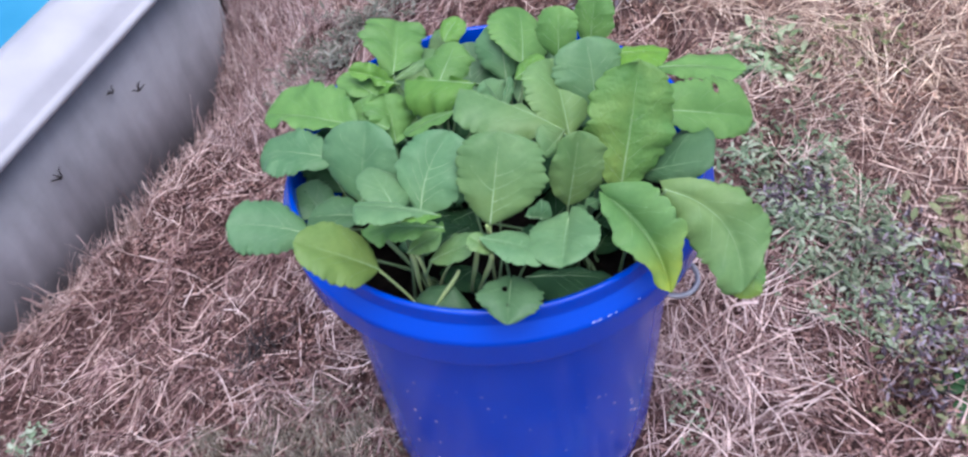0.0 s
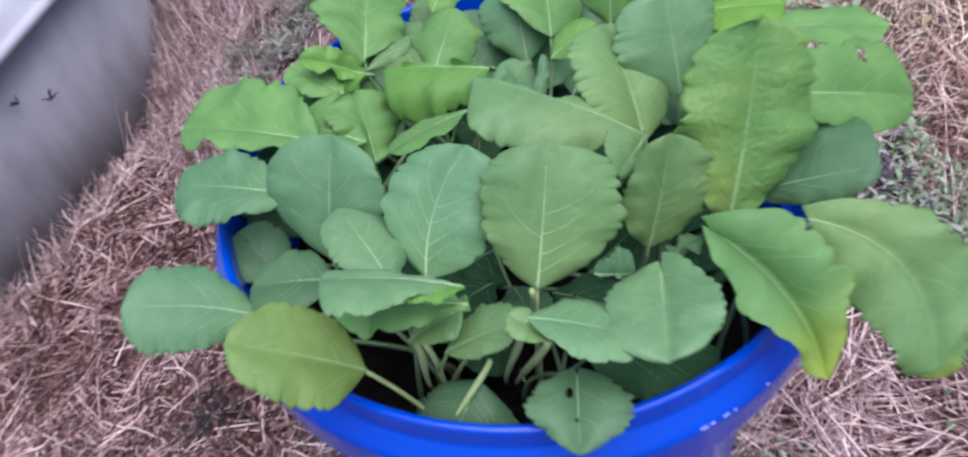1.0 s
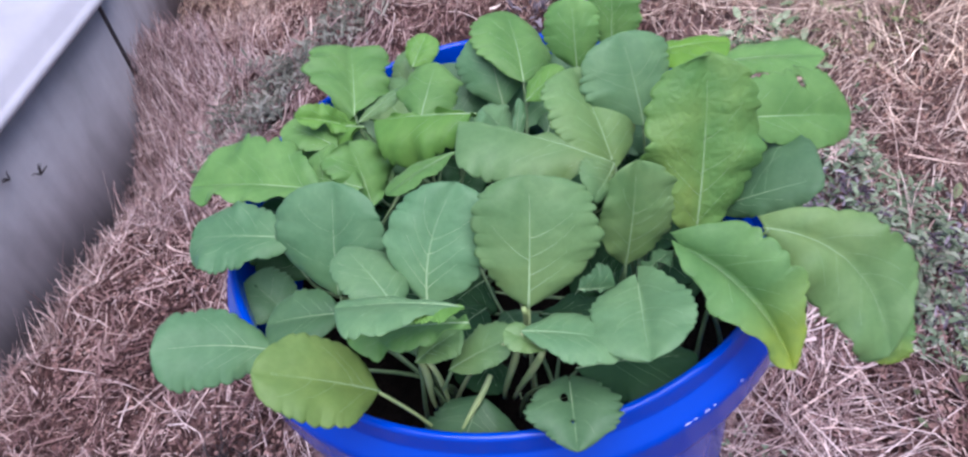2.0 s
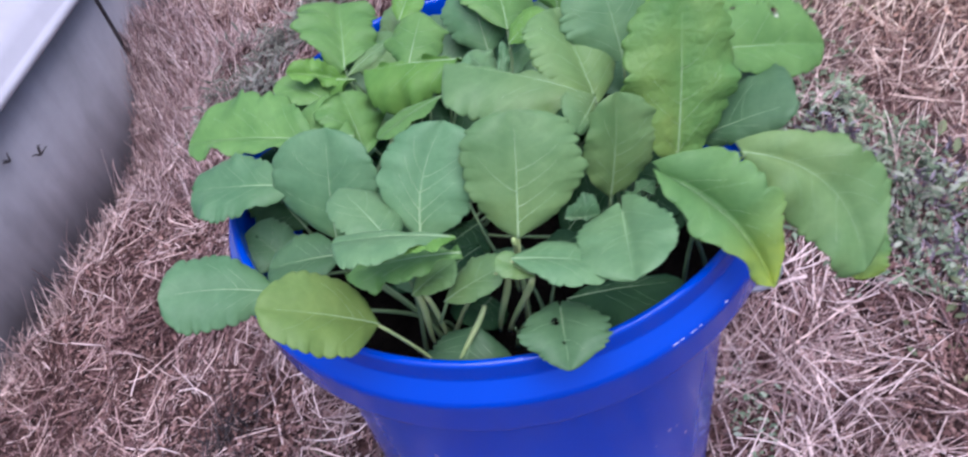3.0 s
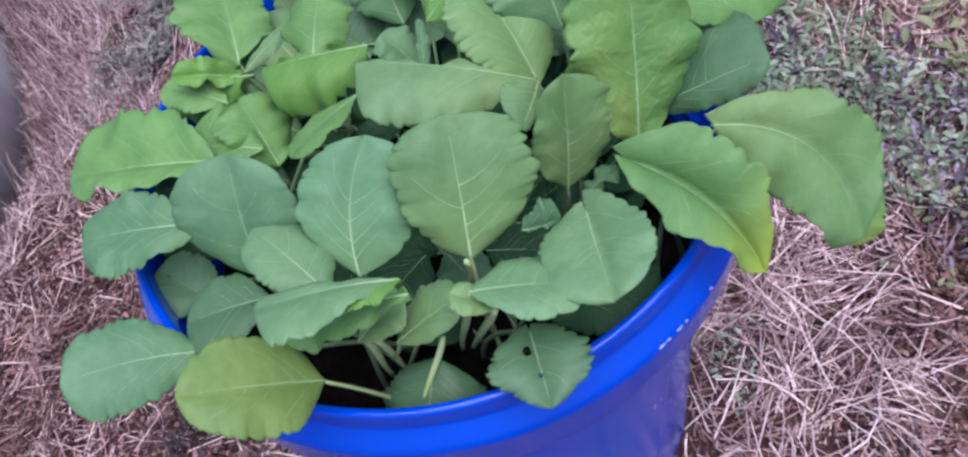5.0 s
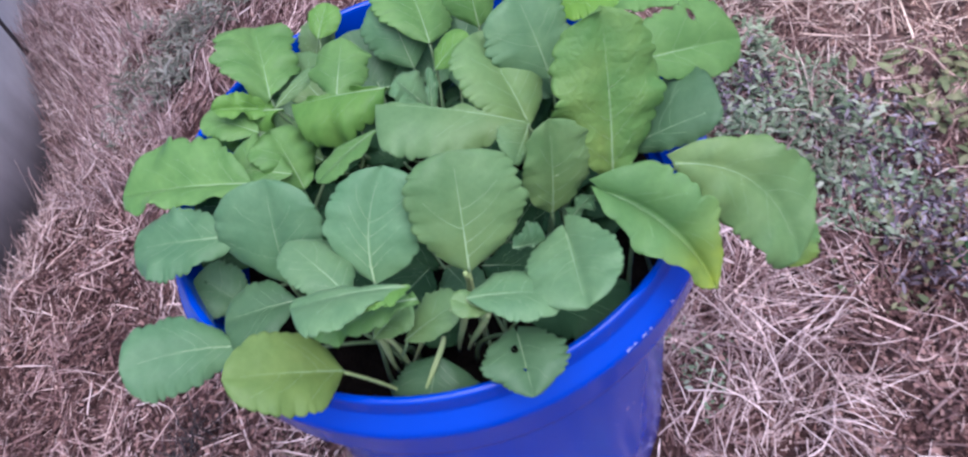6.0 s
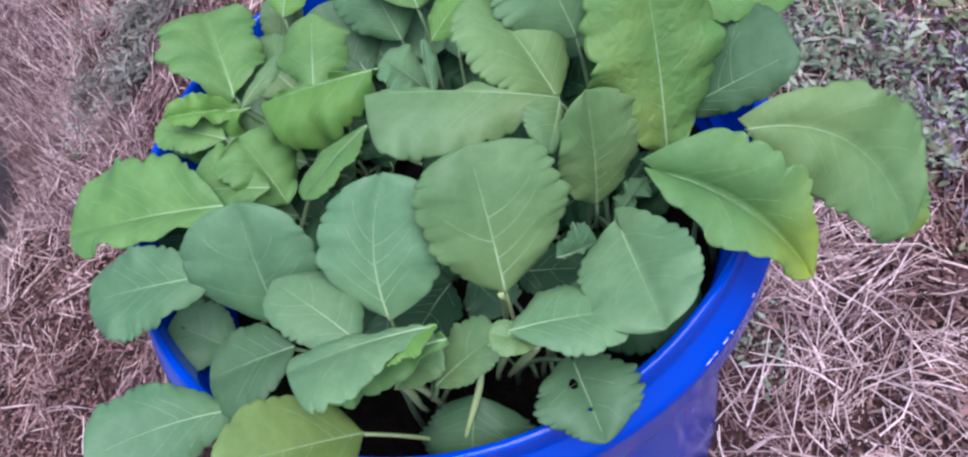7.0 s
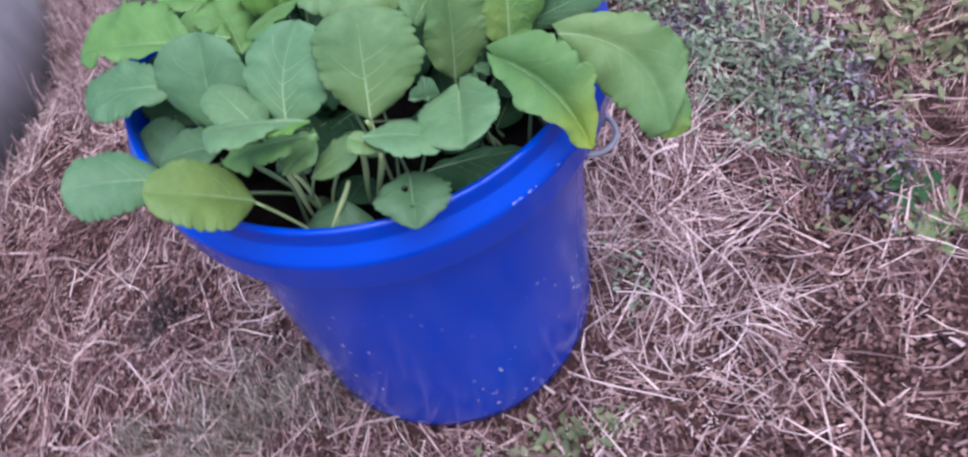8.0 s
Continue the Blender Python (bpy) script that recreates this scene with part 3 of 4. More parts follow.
def leaf(tone, base, heading, rise, length, right, left, right_lift=0.0, left_lift=0.0, peak=0.52, arch=0.04, ruffle=0.014, droop=0.12, holes=(), stalk="green", plant=None, teeth_deep=0.12, lobes=0.036, point_tip=0.0, fan=0.0, pucker=0.0014, veiny=0.7, sway=0.0, nod=0.0, curl_right=0.0, curl_left=0.0, blunt=2.9, rib=0.68, root_at=None, ears=(0.0, 0.0), rows=110):
    """One broad leaf. heading and rise: the way of its midrib in degrees; right and left: half widths; lifts: degrees by which each half is raised;
    sway: how far the midrib bows to its right; nod: how far the tip hangs; curls: degrees by which each outer half rolls up; ears: how far each half's foot reaches back past the stalk."""
    leaf_count[0] += 1
    rng = random.Random(leaf_count[0] * 7 + 3)
    b = Vector(base)
    h, e = radians(heading), radians(rise)
    a = Vector((math.cos(h) * math.cos(e), math.sin(h) * math.cos(e), math.sin(e)))
    s = a.cross(Vector((0, 0, 1))).normalized()
    n = s.cross(a)
    halves = []
    for w, lift, sg, curl in ((left, left_lift, -1, curl_left), (right, right_lift, 1, curl_right)):
        g = radians(lift)
        d = s * sg * math.cos(g) + n * math.sin(g)
        halves.append((w, d, a.cross(d) * -sg, radians(curl)))
    mean_up = (halves[0][2] + halves[1][2]).normalized()
    ph = [rng.uniform(0, 6.28) for _ in range(8)]
    notches = {sg: toothed(rng, rng.uniform(9, 13), teeth_deep) for sg in (-1, 1)}

    def centre_at(v):
        q = b + a * length * v + (mean_up * arch + s * sway) * length * 4 * v * (1 - v)
        return q - mean_up * length * nod * max(0.0, (v - 0.35) / 0.65) ** 2

    def width(v):
        pk = min(max(peak + 0.05, 0.38), 0.70)
        v = min(max(v, 0.0), 1.0)
        if v < pk:
            w = (1 - ((pk - v) / pk) ** 2.1) ** 0.92
        else:
            x = (v - pk) / (1 - pk)
            w = (1 - point_tip) * (1 - x ** blunt) ** 0.5 + point_tip * (1 - x ** 1.4)
        return max(1.05 * w * (1 + fan * (v - 0.5)), 0.05)

    def edge(v, sg):
        """Shallow lobes and uneven forward-leaning teeth, as a share of the width."""
        out = lobes * (math.sin(v * 9 + ph[1] + sg) + 0.7 * math.sin(v * 17 + ph[5] * sg) + 0.4 * math.sin(v * 29 + ph[6] * sg))
        rows_of = notches[sg]
        for (p, deep), (q, _) in zip(rows_of, rows_of[1:]):
            if p <= v < q:
                x = (v - p) / (q - p)
                out -= deep * (1 - math.sin(math.pi * x ** 0.7))
                break
        return out

    def point(v, u):
        """u from -1 (left edge) to 1 (right edge)."""
        w, d, up, curl = halves[1] if u >= 0 else halves[0]
        k = abs(u)
        sg = 1 if u >= 0 else -1
        ww = width(v) * w
        far, high = k + edge(v, sg) * k ** 7, 0.10 * math.sin(math.pi * k) - droop * k * k
        if curl and far > 0.35:
            c = curl / 0.65
            far, high = 0.35 + math.sin(c * (far - 0.35)) / c, high + (1 - math.cos(c * (far - 0.35))) / c
        q = centre_at(v) + d * ww * far + up * ww * high
        q += a * length * (0.015 * k * k * (0.3 - v) - ears[0 if sg > 0 else 1] * k * math.exp(-(v / 0.22) ** 2))
        q += up * length * ruffle * k * k * (math.sin(v * 15 + ph[2] + sg) + 0.6 * math.sin(v * 27 + ph[3] * sg) + 0.5 * math.sin(v * 8 + ph[7] * sg))
        # shallow puckers between the side veins
        q += up * length * pucker * (math.sin((v - 0.25 * k) * 33 + ph[4]) + 0.7 * math.sin((v + 0.5 * k) * 57 + ph[1] * sg + 9 * k)) * k * (1 - k) * 3
        return q
    us = [-1, -0.95, -0.88, -0.78, -0.64, -0.48, -0.32, -0.16, 0, 0.16, 0.32, 0.48, 0.64, 0.78, 0.88, 0.95, 1]
    if rows < 80:
        us = us[::2]
    if holes:
        us = [-1 + i / 20 for i in range(41)]
    half = (left + right) / 2
    verts, faces, uvs = [], [], []
    for i in range(rows + 1):
        for u in us:
            v = i / rows
            for hv, hu, hr in holes:
                # the grid closes round a bitten hole
                dv, du = (v - hv) * length, (u - hu) * half
                r = math.hypot(dv, du)
                if 0.3 * hr < r < 1.7 * hr:
                    v, u = hv + dv * hr / r / length, hu + du * hr / r / half
            verts.append(tuple(point(v, u)))
            uvs.append((0.5 + 0.5 * u, v))
    nu = len(us)
    for i in range(rows):
        for j in range(nu - 1):
            v, u = (i + 0.5) / rows, (us[j] + us[j + 1]) / 2
            if any((v - hv) ** 2 * length * length + (u - hu) ** 2 * ((left + right) / 2) ** 2 < hr * hr for hv, hu, hr in holes):
                continue
            k = i * nu + j
            faces.append((k, k + 1, k + nu + 1, k + nu))
    if plant is not None:
        plant = PLANTS[plant]
    else:
        plant = min(PLANTS, key=lambda o: (o.location.xy - b.xy).length - 0.6 * (b.xy - o.location.xy).dot(a.xy))
    blade = part("leaf", (verts, faces), LEAF[tone], plant, uv=uvs)
    sol = blade.modifiers.new("thickness", "SOLIDIFY")
    sol.thickness, sol.offset = 0.0006, 0
    # veins stand a little proud on both faces
    vv, vf = [], []

    def add(points, radii, sides=5):
        v, f = tube(points, radii, sides)
        o = len(vv)
        vv.extend(v)
        vf.extend(tuple(i + o for i in q) for q in f)
    mid = [point(i / 16 * 0.86, 0) + mean_up * 0.0003 for i in range(17)]
    r0 = rib * (0.0005 + 0.0075 * length)
    add(mid, [max(0.9 * r0 * (1 - (i / 16) ** 0.75), 0.0001) for i in range(17)])
    for k in range(4):
        for sg in (-1, 1):
            if rng.random() < 0.25:
                continue
            vs = 0.10 + 0.15 * k + rng.uniform(-0.035, 0.035)
            reach, climb = 0.5 + 0.3 * rng.random(), rng.uniform(0.18, 0.30)
            up = halves[1][2] if sg > 0 else halves[0][2]
            pts = [point(min(0.97, vs + climb * (q / 9) ** 1.35), sg * reach * q / 9) + up * 0.0004 for q in range(10)]
            add(pts, [max(r0 / rib * 0.125 * veiny * (1 - 0.08 * k) * (1 - (q / 9) ** 0.7), 0.00006) for q in range(10)], 4)
    part("vein", (vv, vf), VEIN, blade, "pale midrib and side veins")
    if stalk:
        root = Vector((plant.location.x + rng.uniform(-0.02, 0.02), plant.location.y + rng.uniform(-0.02, 0.02), 0.385))
        if root_at:
            root.x, root.y = root_at
        reach = (b - root).length
        drop = (Vector((0, 0, -1.0)) - a * 0.5).normalized() if stalk == "green" else (root - b).normalized() - a * 0.3
        bow = Vector((0, 0, reach * 0.4)) + (b - root) * 0.1 if stalk == "green" else (b - root) * 0.35 + Vector((0, 0, 0.008))
        pts = curve_points(root, root + bow, b + drop * reach * 0.35, mid[0] + a * 0.003, 12)
        part("stalk", tube(pts, [0.0020 - 0.0009 * i / 12 for i in range(13)], 7), STALK if stalk == "pale" else STALK_GREEN, blade, "pale stalk" if stalk == "pale" else "green stalk")
    return blade


leaf("green", (-0.002, -0.146, 0.543), 72, 54, 0.087, 0.044, 0.034, -16, 18, 0.50, veiny=3.0, rib=1.1, stalk="pale", blunt=4.0, teeth_deep=0.10)
leaf("blue", (-0.066, -0.130, 0.545), 56, 42, 0.083, 0.036, 0.029, -8, 26, 0.45, veiny=2.4, rib=0.9, sway=-0.09, teeth_deep=0.10)
leaf("blue", (-0.132, -0.078, 0.509), 70, 58, 0.085, 0.037, 0.044, 11, 3, 0.52, blunt=2.2, ruffle=0.008, veiny=0.6, teeth_deep=0.05, lobes=0.012)
leaf("pale", (-0.083, -0.146, 0.567), 119, 6, 0.063, 0.028, 0.020, -28, 4, 0.50, blunt=2.6, veiny=0.8, lobes=0.02)
leaf("pale", (-0.044, -0.167, 0.586), 175, 10, 0.073, 0.012, 0.029, -33, 26, 0.64, stalk="", fan=0.7, droop=0.05)
leaf("light", (-0.040, -0.170, 0.572), 165, -14, 0.083, 0.012, 0.017, -22, 3, 0.50, stalk="", teeth_deep=0.12, ruffle=0.04)
leaf("golden", (-0.106, -0.174, 0.524), 183, 38, 0.085, 0.029, 0.030, 19, -4, 0.42, teeth_deep=0.09, stalk="pale", point_tip=0.22, ruffle=0.012, veiny=0.9, plant=1, root_at=(-0.062, -0.166))
leaf("lime", (-0.041, -0.166, 0.583), 182, 13, 0.041, 0.003, 0.017, -18, 31, 0.50, stalk="", teeth_deep=0.1, ruffle=0.02)
leaf("blue", (-0.175, -0.116, 0.507), 183, 23, 0.086, 0.027, 0.028, 17, -21, 0.60, blunt=3.6, ruffle=0.012, sway=0.05, veiny=0.9)
leaf("deep", (-0.127, -0.102, 0.518), 168, -11, 0.061, 0.023, 0.032, 10, 10, 0.50, ruffle=0.012)
leaf("blue", (-0.159, -0.043, 0.541), 158, -9, 0.086, 0.027, 0.029, 17, -2, 0.55, blunt=3.2, lobes=0.05, ears=(0.1, 0.1), ruffle=0.03)
leaf("light", (-0.136, 0.004, 0.536), 156, -7, 0.120, 0.040, 0.024, 24, 21, 0.36, lobes=0.05, teeth_deep=0.12, ruffle=0.035, fan=-0.1, blunt=3.6)
leaf("light", (-0.106, 0.009, 0.525), 155, 5, 0.058, 0.032, 0.016, 5, 0, 0.50, stalk="", lobes=0.05, ruffle=0.05)
leaf("light", (-0.103, 0.007, 0.505), 102, 39, 0.055, 0.030, 0.027, -28, 28, 0.50, stalk="", lobes=0.06, ruffle=0.06)
leaf("light", (-0.110, 0.109, 0.513), 88, 6, 0.085, 0.030, 0.039, -4, 35, 0.33, lobes=0.06, teeth_deep=0.14, ruffle=0.045, fan=0.25, blunt=5.0, veiny=1.2, arch=0.06)
leaf("lime", (-0.107, 0.108, 0.500), 175, 22, 0.058, 0.013, 0.012, 61, 16, 0.50, ruffle=0.05, stalk="", teeth_deep=0.14, blunt=4.0, lobes=0.06)
leaf("lime", (-0.102, 0.094, 0.512), 145, -18, 0.093, 0.003, 0.034, 0, -44, 0.50, ruffle=0.065, teeth_deep=0.16, blunt=4.0, lobes=0.06, curl_left=-35)
leaf("light", (-0.052, 0.048, 0.549), 69, 10, 0.057, 0.025, 0.025, -28, -9, 0.50, lobes=0.06, blunt=3.2, ruffle=0.03, teeth_deep=0.12)
leaf("lime", (-0.009, 0.025, 0.563), 157, -11, 0.088, 0.003, 0.038, 15, -26, 0.50, ruffle=0.06, stalk="", teeth_deep=0.16, blunt=4.0, lobes=0.06, curl_left=-45)
leaf("light", (-0.030, -0.016, 0.567), -153, -3, 0.059, 0.026, 0.018, -30, 30, 0.54)
leaf("green", (0.073, -0.076, 0.586), 155, 12, 0.108, 0.003, 0.036, -16, -14, 0.62, droop=0.03, fan=0.4, lobes=0.035, teeth_deep=0.12, ruffle=0.028, veiny=0.2, blunt=2.8, rib=0.3)
leaf("green", (0.071, -0.081, 0.591), -128, -3, 0.033, 0.020, 0.009, 55, -71, 0.53, stalk="")
leaf("ripe", (0.077, -0.057, 0.560), 101, 30, 0.080, 0.033, 0.038, -15, 31, 0.48, blunt=3.0, veiny=0.8, teeth_deep=0.1, lobes=0.02)
leaf("crinkly", (0.120, -0.106, 0.527), 70, 60, 0.129, 0.039, 0.040, -17, 29, 0.50, pucker=0.003, teeth_deep=0.14, lobes=0.03, ruffle=0.03, point_tip=0.1, blunt=3.0, veiny=1.0)
leaf("ripe", (0.071, -0.107, 0.516), 55, 74, 0.085, 0.030, 0.023, -32, 52, 0.50, veiny=1.3, blunt=2.6)
leaf("pale", (0.070, -0.146, 0.545), -99, 13, 0.071, 0.032, 0.031, 7, 24, 0.45, ears=(0.12, 0.26), veiny=1.0, teeth_deep=0.1)
leaf("tipped", (0.106, -0.121, 0.542), -58, -25, 0.106, 0.037, 0.042, 39, 66, 0.37, ruffle=0.025, droop=0.2, lobes=0.05, point_tip=0.75, teeth_deep=0.14, sway=-0.1, blunt=3.2, ears=(0.08, 0.12), rib=0.4, veiny=0.5)
leaf("ripe", (0.156, -0.133, 0.560), -50, -32, 0.117, 0.032, 0.034, -25, 38, 0.47, ruffle=0.03, lobes=0.05, sway=-0.24, blunt=3.2, nod=0.1, ears=(0.02, 0.08), rib=0.4, veiny=0.5)
leaf("tipped", (0.238, -0.168, 0.506), -122, -46, 0.047, 0.017, 0.017, 10, -9, 0.50, holes=((0.55, 0.3, 0.0025), (0.35, -0.3, 0.0015)), stalk="", lobes=0.06, teeth_deep=0.12, rib=0.2, veiny=0.3)
leaf("deep", (0.137, -0.081, 0.525), -20, 29, 0.083, 0.015, 0.049, -34, 7, 0.52, blunt=3.0)
leaf("light", (0.148, -0.054, 0.585), 11, -21, 0.119, 0.023, 0.035, -27, 39, 0.56, lobes=0.045, holes=((0.62, -0.66, 0.004),), blunt=3.4)
leaf("light", (0.175, 0.058, 0.537), -21, 9, 0.093, 0.030, 0.032, 20, -11, 0.55, lobes=0.04, teeth_deep=0.1)
leaf("yellow", (0.123, 0.024, 0.588), -9, 5, 0.058, 0.029, 0.013, 10, -10, 0.45)
leaf("pale", (0.106, -0.025, 0.565), 100, 55, 0.068, 0.032, 0.036, -5, 5, 0.54)
leaf("light", (0.036, 0.096, 0.524), 90, 11, 0.082, 0.038, 0.038, -35, 24, 0.52, blunt=2.3, lobes=0.02, ruffle=0.012, veiny=0.7)
leaf("blue", (0.017, 0.101, 0.498), 96, 46, 0.066, 0.029, 0.030, -10, -14, 0.52, blunt=2.6, ruffle=0.012, teeth_deep=0.12)
leaf("light", (0.109, 0.085, 0.546), 73, 63, 0.060, 0.022, 0.019, 2, 4, 0.52, blunt=3.4, lobes=0.05)
leaf("light", (0.074, 0.051, 0.565), 82, 62, 0.054, 0.019, 0.023, 2, -5, 0.52, blunt=3.0)
leaf("lime", (0.028, 0.015, 0.574), 15, 27, 0.037, 0.014, 0.014, 0, 8, 0.52, blunt=2.4)
leaf("pale", (0.014, 0.014, 0.534), 130, 42, 0.037, 0.031, 0.024, -29, 35, 0.50, blunt=3.0, ruffle=0.05)
leaf("pale", (-0.010, -0.178, 0.564), -15, -9, 0.063, 0.022, 0.036, 16, -29, 0.55, veiny=0.6, stalk="pale", blunt=3.0)
leaf("green", (-0.060, -0.169, 0.524), 3, 24, 0.049, 0.013, 0.023, -3, -9, 0.55, ruffle=0.012)
leaf("deep", (0.014, -0.190, 0.516), -96, -1, 0.048, 0.028, 0.031, 15, 10, 0.42, point_tip=0.6, fan=-0.1, teeth_deep=0.2, lobes=0.06, holes=((0.27, 0.2, 0.0032), (0.6, 0.05, 0.0013)), ears=(0.12, 0.12))
# from here on, "dark" blades carry the shade beneath other leaves in their colour
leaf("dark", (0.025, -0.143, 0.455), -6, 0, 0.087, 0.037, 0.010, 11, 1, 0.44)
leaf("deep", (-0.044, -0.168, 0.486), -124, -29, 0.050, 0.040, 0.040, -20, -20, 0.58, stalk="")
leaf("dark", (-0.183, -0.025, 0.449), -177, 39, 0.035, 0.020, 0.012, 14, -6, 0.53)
leaf("deep", (0.031, -0.146, 0.552), -1, -8, 0.024, 0.003, 0.015, -78, 67, 0.52, stalk="", ruffle=0.06, teeth_deep=0.25, lobes=0.08)
leaf("deep", (0.073, -0.126, 0.520), 19, 24, 0.033, 0.010, 0.010, 40, -20, 0.52, stalk="", ruffle=0.08, teeth_deep=0.3, lobes=0.1)
leaf("lime", (-0.056, 0.177, 0.499), 55, 22, 0.036, 0.017, 0.013, -5, 14, 0.50, blunt=3.0)
leaf("green", (-0.071, 0.181, 0.457), 58, 39, 0.052, 0.017, 0.019, -8, 7, 0.50)
leaf("green", (-0.105, 0.083, 0.527), 10, 25, 0.049, 0.007, 0.005, -21, 23, 0.50, stalk="")
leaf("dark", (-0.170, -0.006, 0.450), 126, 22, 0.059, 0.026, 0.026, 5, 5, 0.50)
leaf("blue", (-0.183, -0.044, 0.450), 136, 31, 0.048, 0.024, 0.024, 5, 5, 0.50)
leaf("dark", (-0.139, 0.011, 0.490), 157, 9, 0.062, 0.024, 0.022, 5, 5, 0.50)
leaf("green", (-0.067, 0.103, 0.490), 112, 8, 0.072, 0.026, 0.024, 5, 5, 0.50)
leaf("light", (-0.129, 0.089, 0.500), 140, 5, 0.057, 0.020, 0.018, 5, 5, 0.50, lobes=0.05)
leaf("ripe", (-0.080, -0.162, 0.530), 11, 27, 0.039, 0.014, 0.016, 10, 10, 0.55, teeth_deep=0.12, stalk="", fan=0.5)
leaf("ripe", (0.002, -0.187, 0.552), 147, 21, 0.028, 0.008, 0.010, 10, 10, 0.55, stalk="", fan=0.4)
leaf("blue", (0.014, -0.005, 0.550), 69, 42, 0.036, 0.006, 0.003, -28, 36, 0.50, stalk="", ruffle=0.02, teeth_deep=0.05)
leaf("deep", (-0.017, 0.101, 0.478), 95, 7, 0.071, 0.021, 0.020, -11, 7, 0.50)
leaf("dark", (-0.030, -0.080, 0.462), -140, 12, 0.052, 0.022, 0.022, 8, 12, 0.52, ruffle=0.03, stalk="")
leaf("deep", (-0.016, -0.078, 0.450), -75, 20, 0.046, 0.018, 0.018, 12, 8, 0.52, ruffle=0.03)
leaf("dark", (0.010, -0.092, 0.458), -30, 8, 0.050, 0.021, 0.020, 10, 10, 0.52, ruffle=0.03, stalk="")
leaf("deep", (-0.074, -0.070, 0.452), -110, 14, 0.044, 0.017, 0.018, 10, 10, 0.52, ruffle=0.03)

STUBS = [((-0.035, -0.165, 0.503), (-0.063, -0.187, 0.47), 0.0018), ((-0.077, -0.161, 0.532), (-0.079, -0.144, 0.44), 0.0021), ((-0.072, -0.161, 0.525), (-0.066, -0.146, 0.43), 0.0016), ((-0.014, -0.176, 0.55), (-0.029, -0.146, 0.44), 0.0021), ((-0.0, -0.186, 0.55), (-0.022, -0.148, 0.44), 0.0021), ((-0.005, -0.146, 0.543), (-0.008, -0.121, 0.45), 0.0018)]


# low inner leaves; the shade of the others is put into their dark colour
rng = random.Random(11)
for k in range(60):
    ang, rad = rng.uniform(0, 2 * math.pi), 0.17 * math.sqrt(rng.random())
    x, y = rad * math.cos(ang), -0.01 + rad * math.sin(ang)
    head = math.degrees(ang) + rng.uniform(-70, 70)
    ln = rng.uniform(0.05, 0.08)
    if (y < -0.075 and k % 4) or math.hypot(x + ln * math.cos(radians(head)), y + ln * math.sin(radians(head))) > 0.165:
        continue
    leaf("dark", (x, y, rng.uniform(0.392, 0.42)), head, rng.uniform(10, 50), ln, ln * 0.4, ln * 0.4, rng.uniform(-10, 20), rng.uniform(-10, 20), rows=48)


# bare broken stalk in front, and two pale stalks that widen into their blades
for a, b, r in STUBS:
    pts = curve_points(a, Vector(a).lerp(Vector(b), 0.35) + Vector((0.004, 0, 0.002)), Vector(a).lerp(Vector(b), 0.7) + Vector((-0.003, 0, 0)), b, 10)
    part("stalk", tube(pts, [r * (1 + 0.25 * math.sin(i * 0.5)) for i in range(11)], 8), STALK, PLANTS[1], "pale green stalk")


# a middle layer that fills the gaps between the large leaves, gap shade put into its dark colour
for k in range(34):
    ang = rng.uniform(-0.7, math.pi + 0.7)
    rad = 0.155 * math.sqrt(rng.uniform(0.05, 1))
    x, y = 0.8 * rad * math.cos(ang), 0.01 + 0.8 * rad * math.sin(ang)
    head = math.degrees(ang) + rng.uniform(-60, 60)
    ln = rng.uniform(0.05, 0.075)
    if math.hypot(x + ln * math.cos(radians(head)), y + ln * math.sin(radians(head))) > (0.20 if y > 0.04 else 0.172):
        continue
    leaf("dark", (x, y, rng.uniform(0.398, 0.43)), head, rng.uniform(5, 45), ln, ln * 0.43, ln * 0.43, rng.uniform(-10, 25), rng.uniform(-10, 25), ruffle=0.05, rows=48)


# leaves at the back that lean out over the rim
rng = random.Random(23)
for ang in (28, 44, 58, 72, 86, 101, 113, 128, 141, 153, 166):
    x, y = 0.105 * math.cos(radians(ang)), 0.105 * math.sin(radians(ang))
    ln = rng.uniform(0.064, 0.080)
    leaf(rng.choice(("green", "deep", "blue")), (x - 0.005, y, rng.uniform(0.462, 0.474)), ang + rng.uniform(-14, 14), rng.uniform(20, 32), ln, ln * 0.42, ln * 0.42, rng.uniform(-8, 16), rng.uniform(-8, 16), ruffle=0.03, rows=80)


# ---- dry straw, litter and weeds on the ground ----
nrng = np.random.default_rng(5)


def keep_clear(x, y):
    """True where ground cover may lie: outside the tub and in front of the pool wall."""
    out = np.hypot(x + 0.005, y + 0.0135) > 0.186
    wall = (x + 0.730) * 0.935 - (y - 1.165) * 0.354 > 0.005
    wall2 = (x + 0.730) * 0.96 + (y - 1.165) * 0.26 > 0.005
    return out & (wall | wall2)


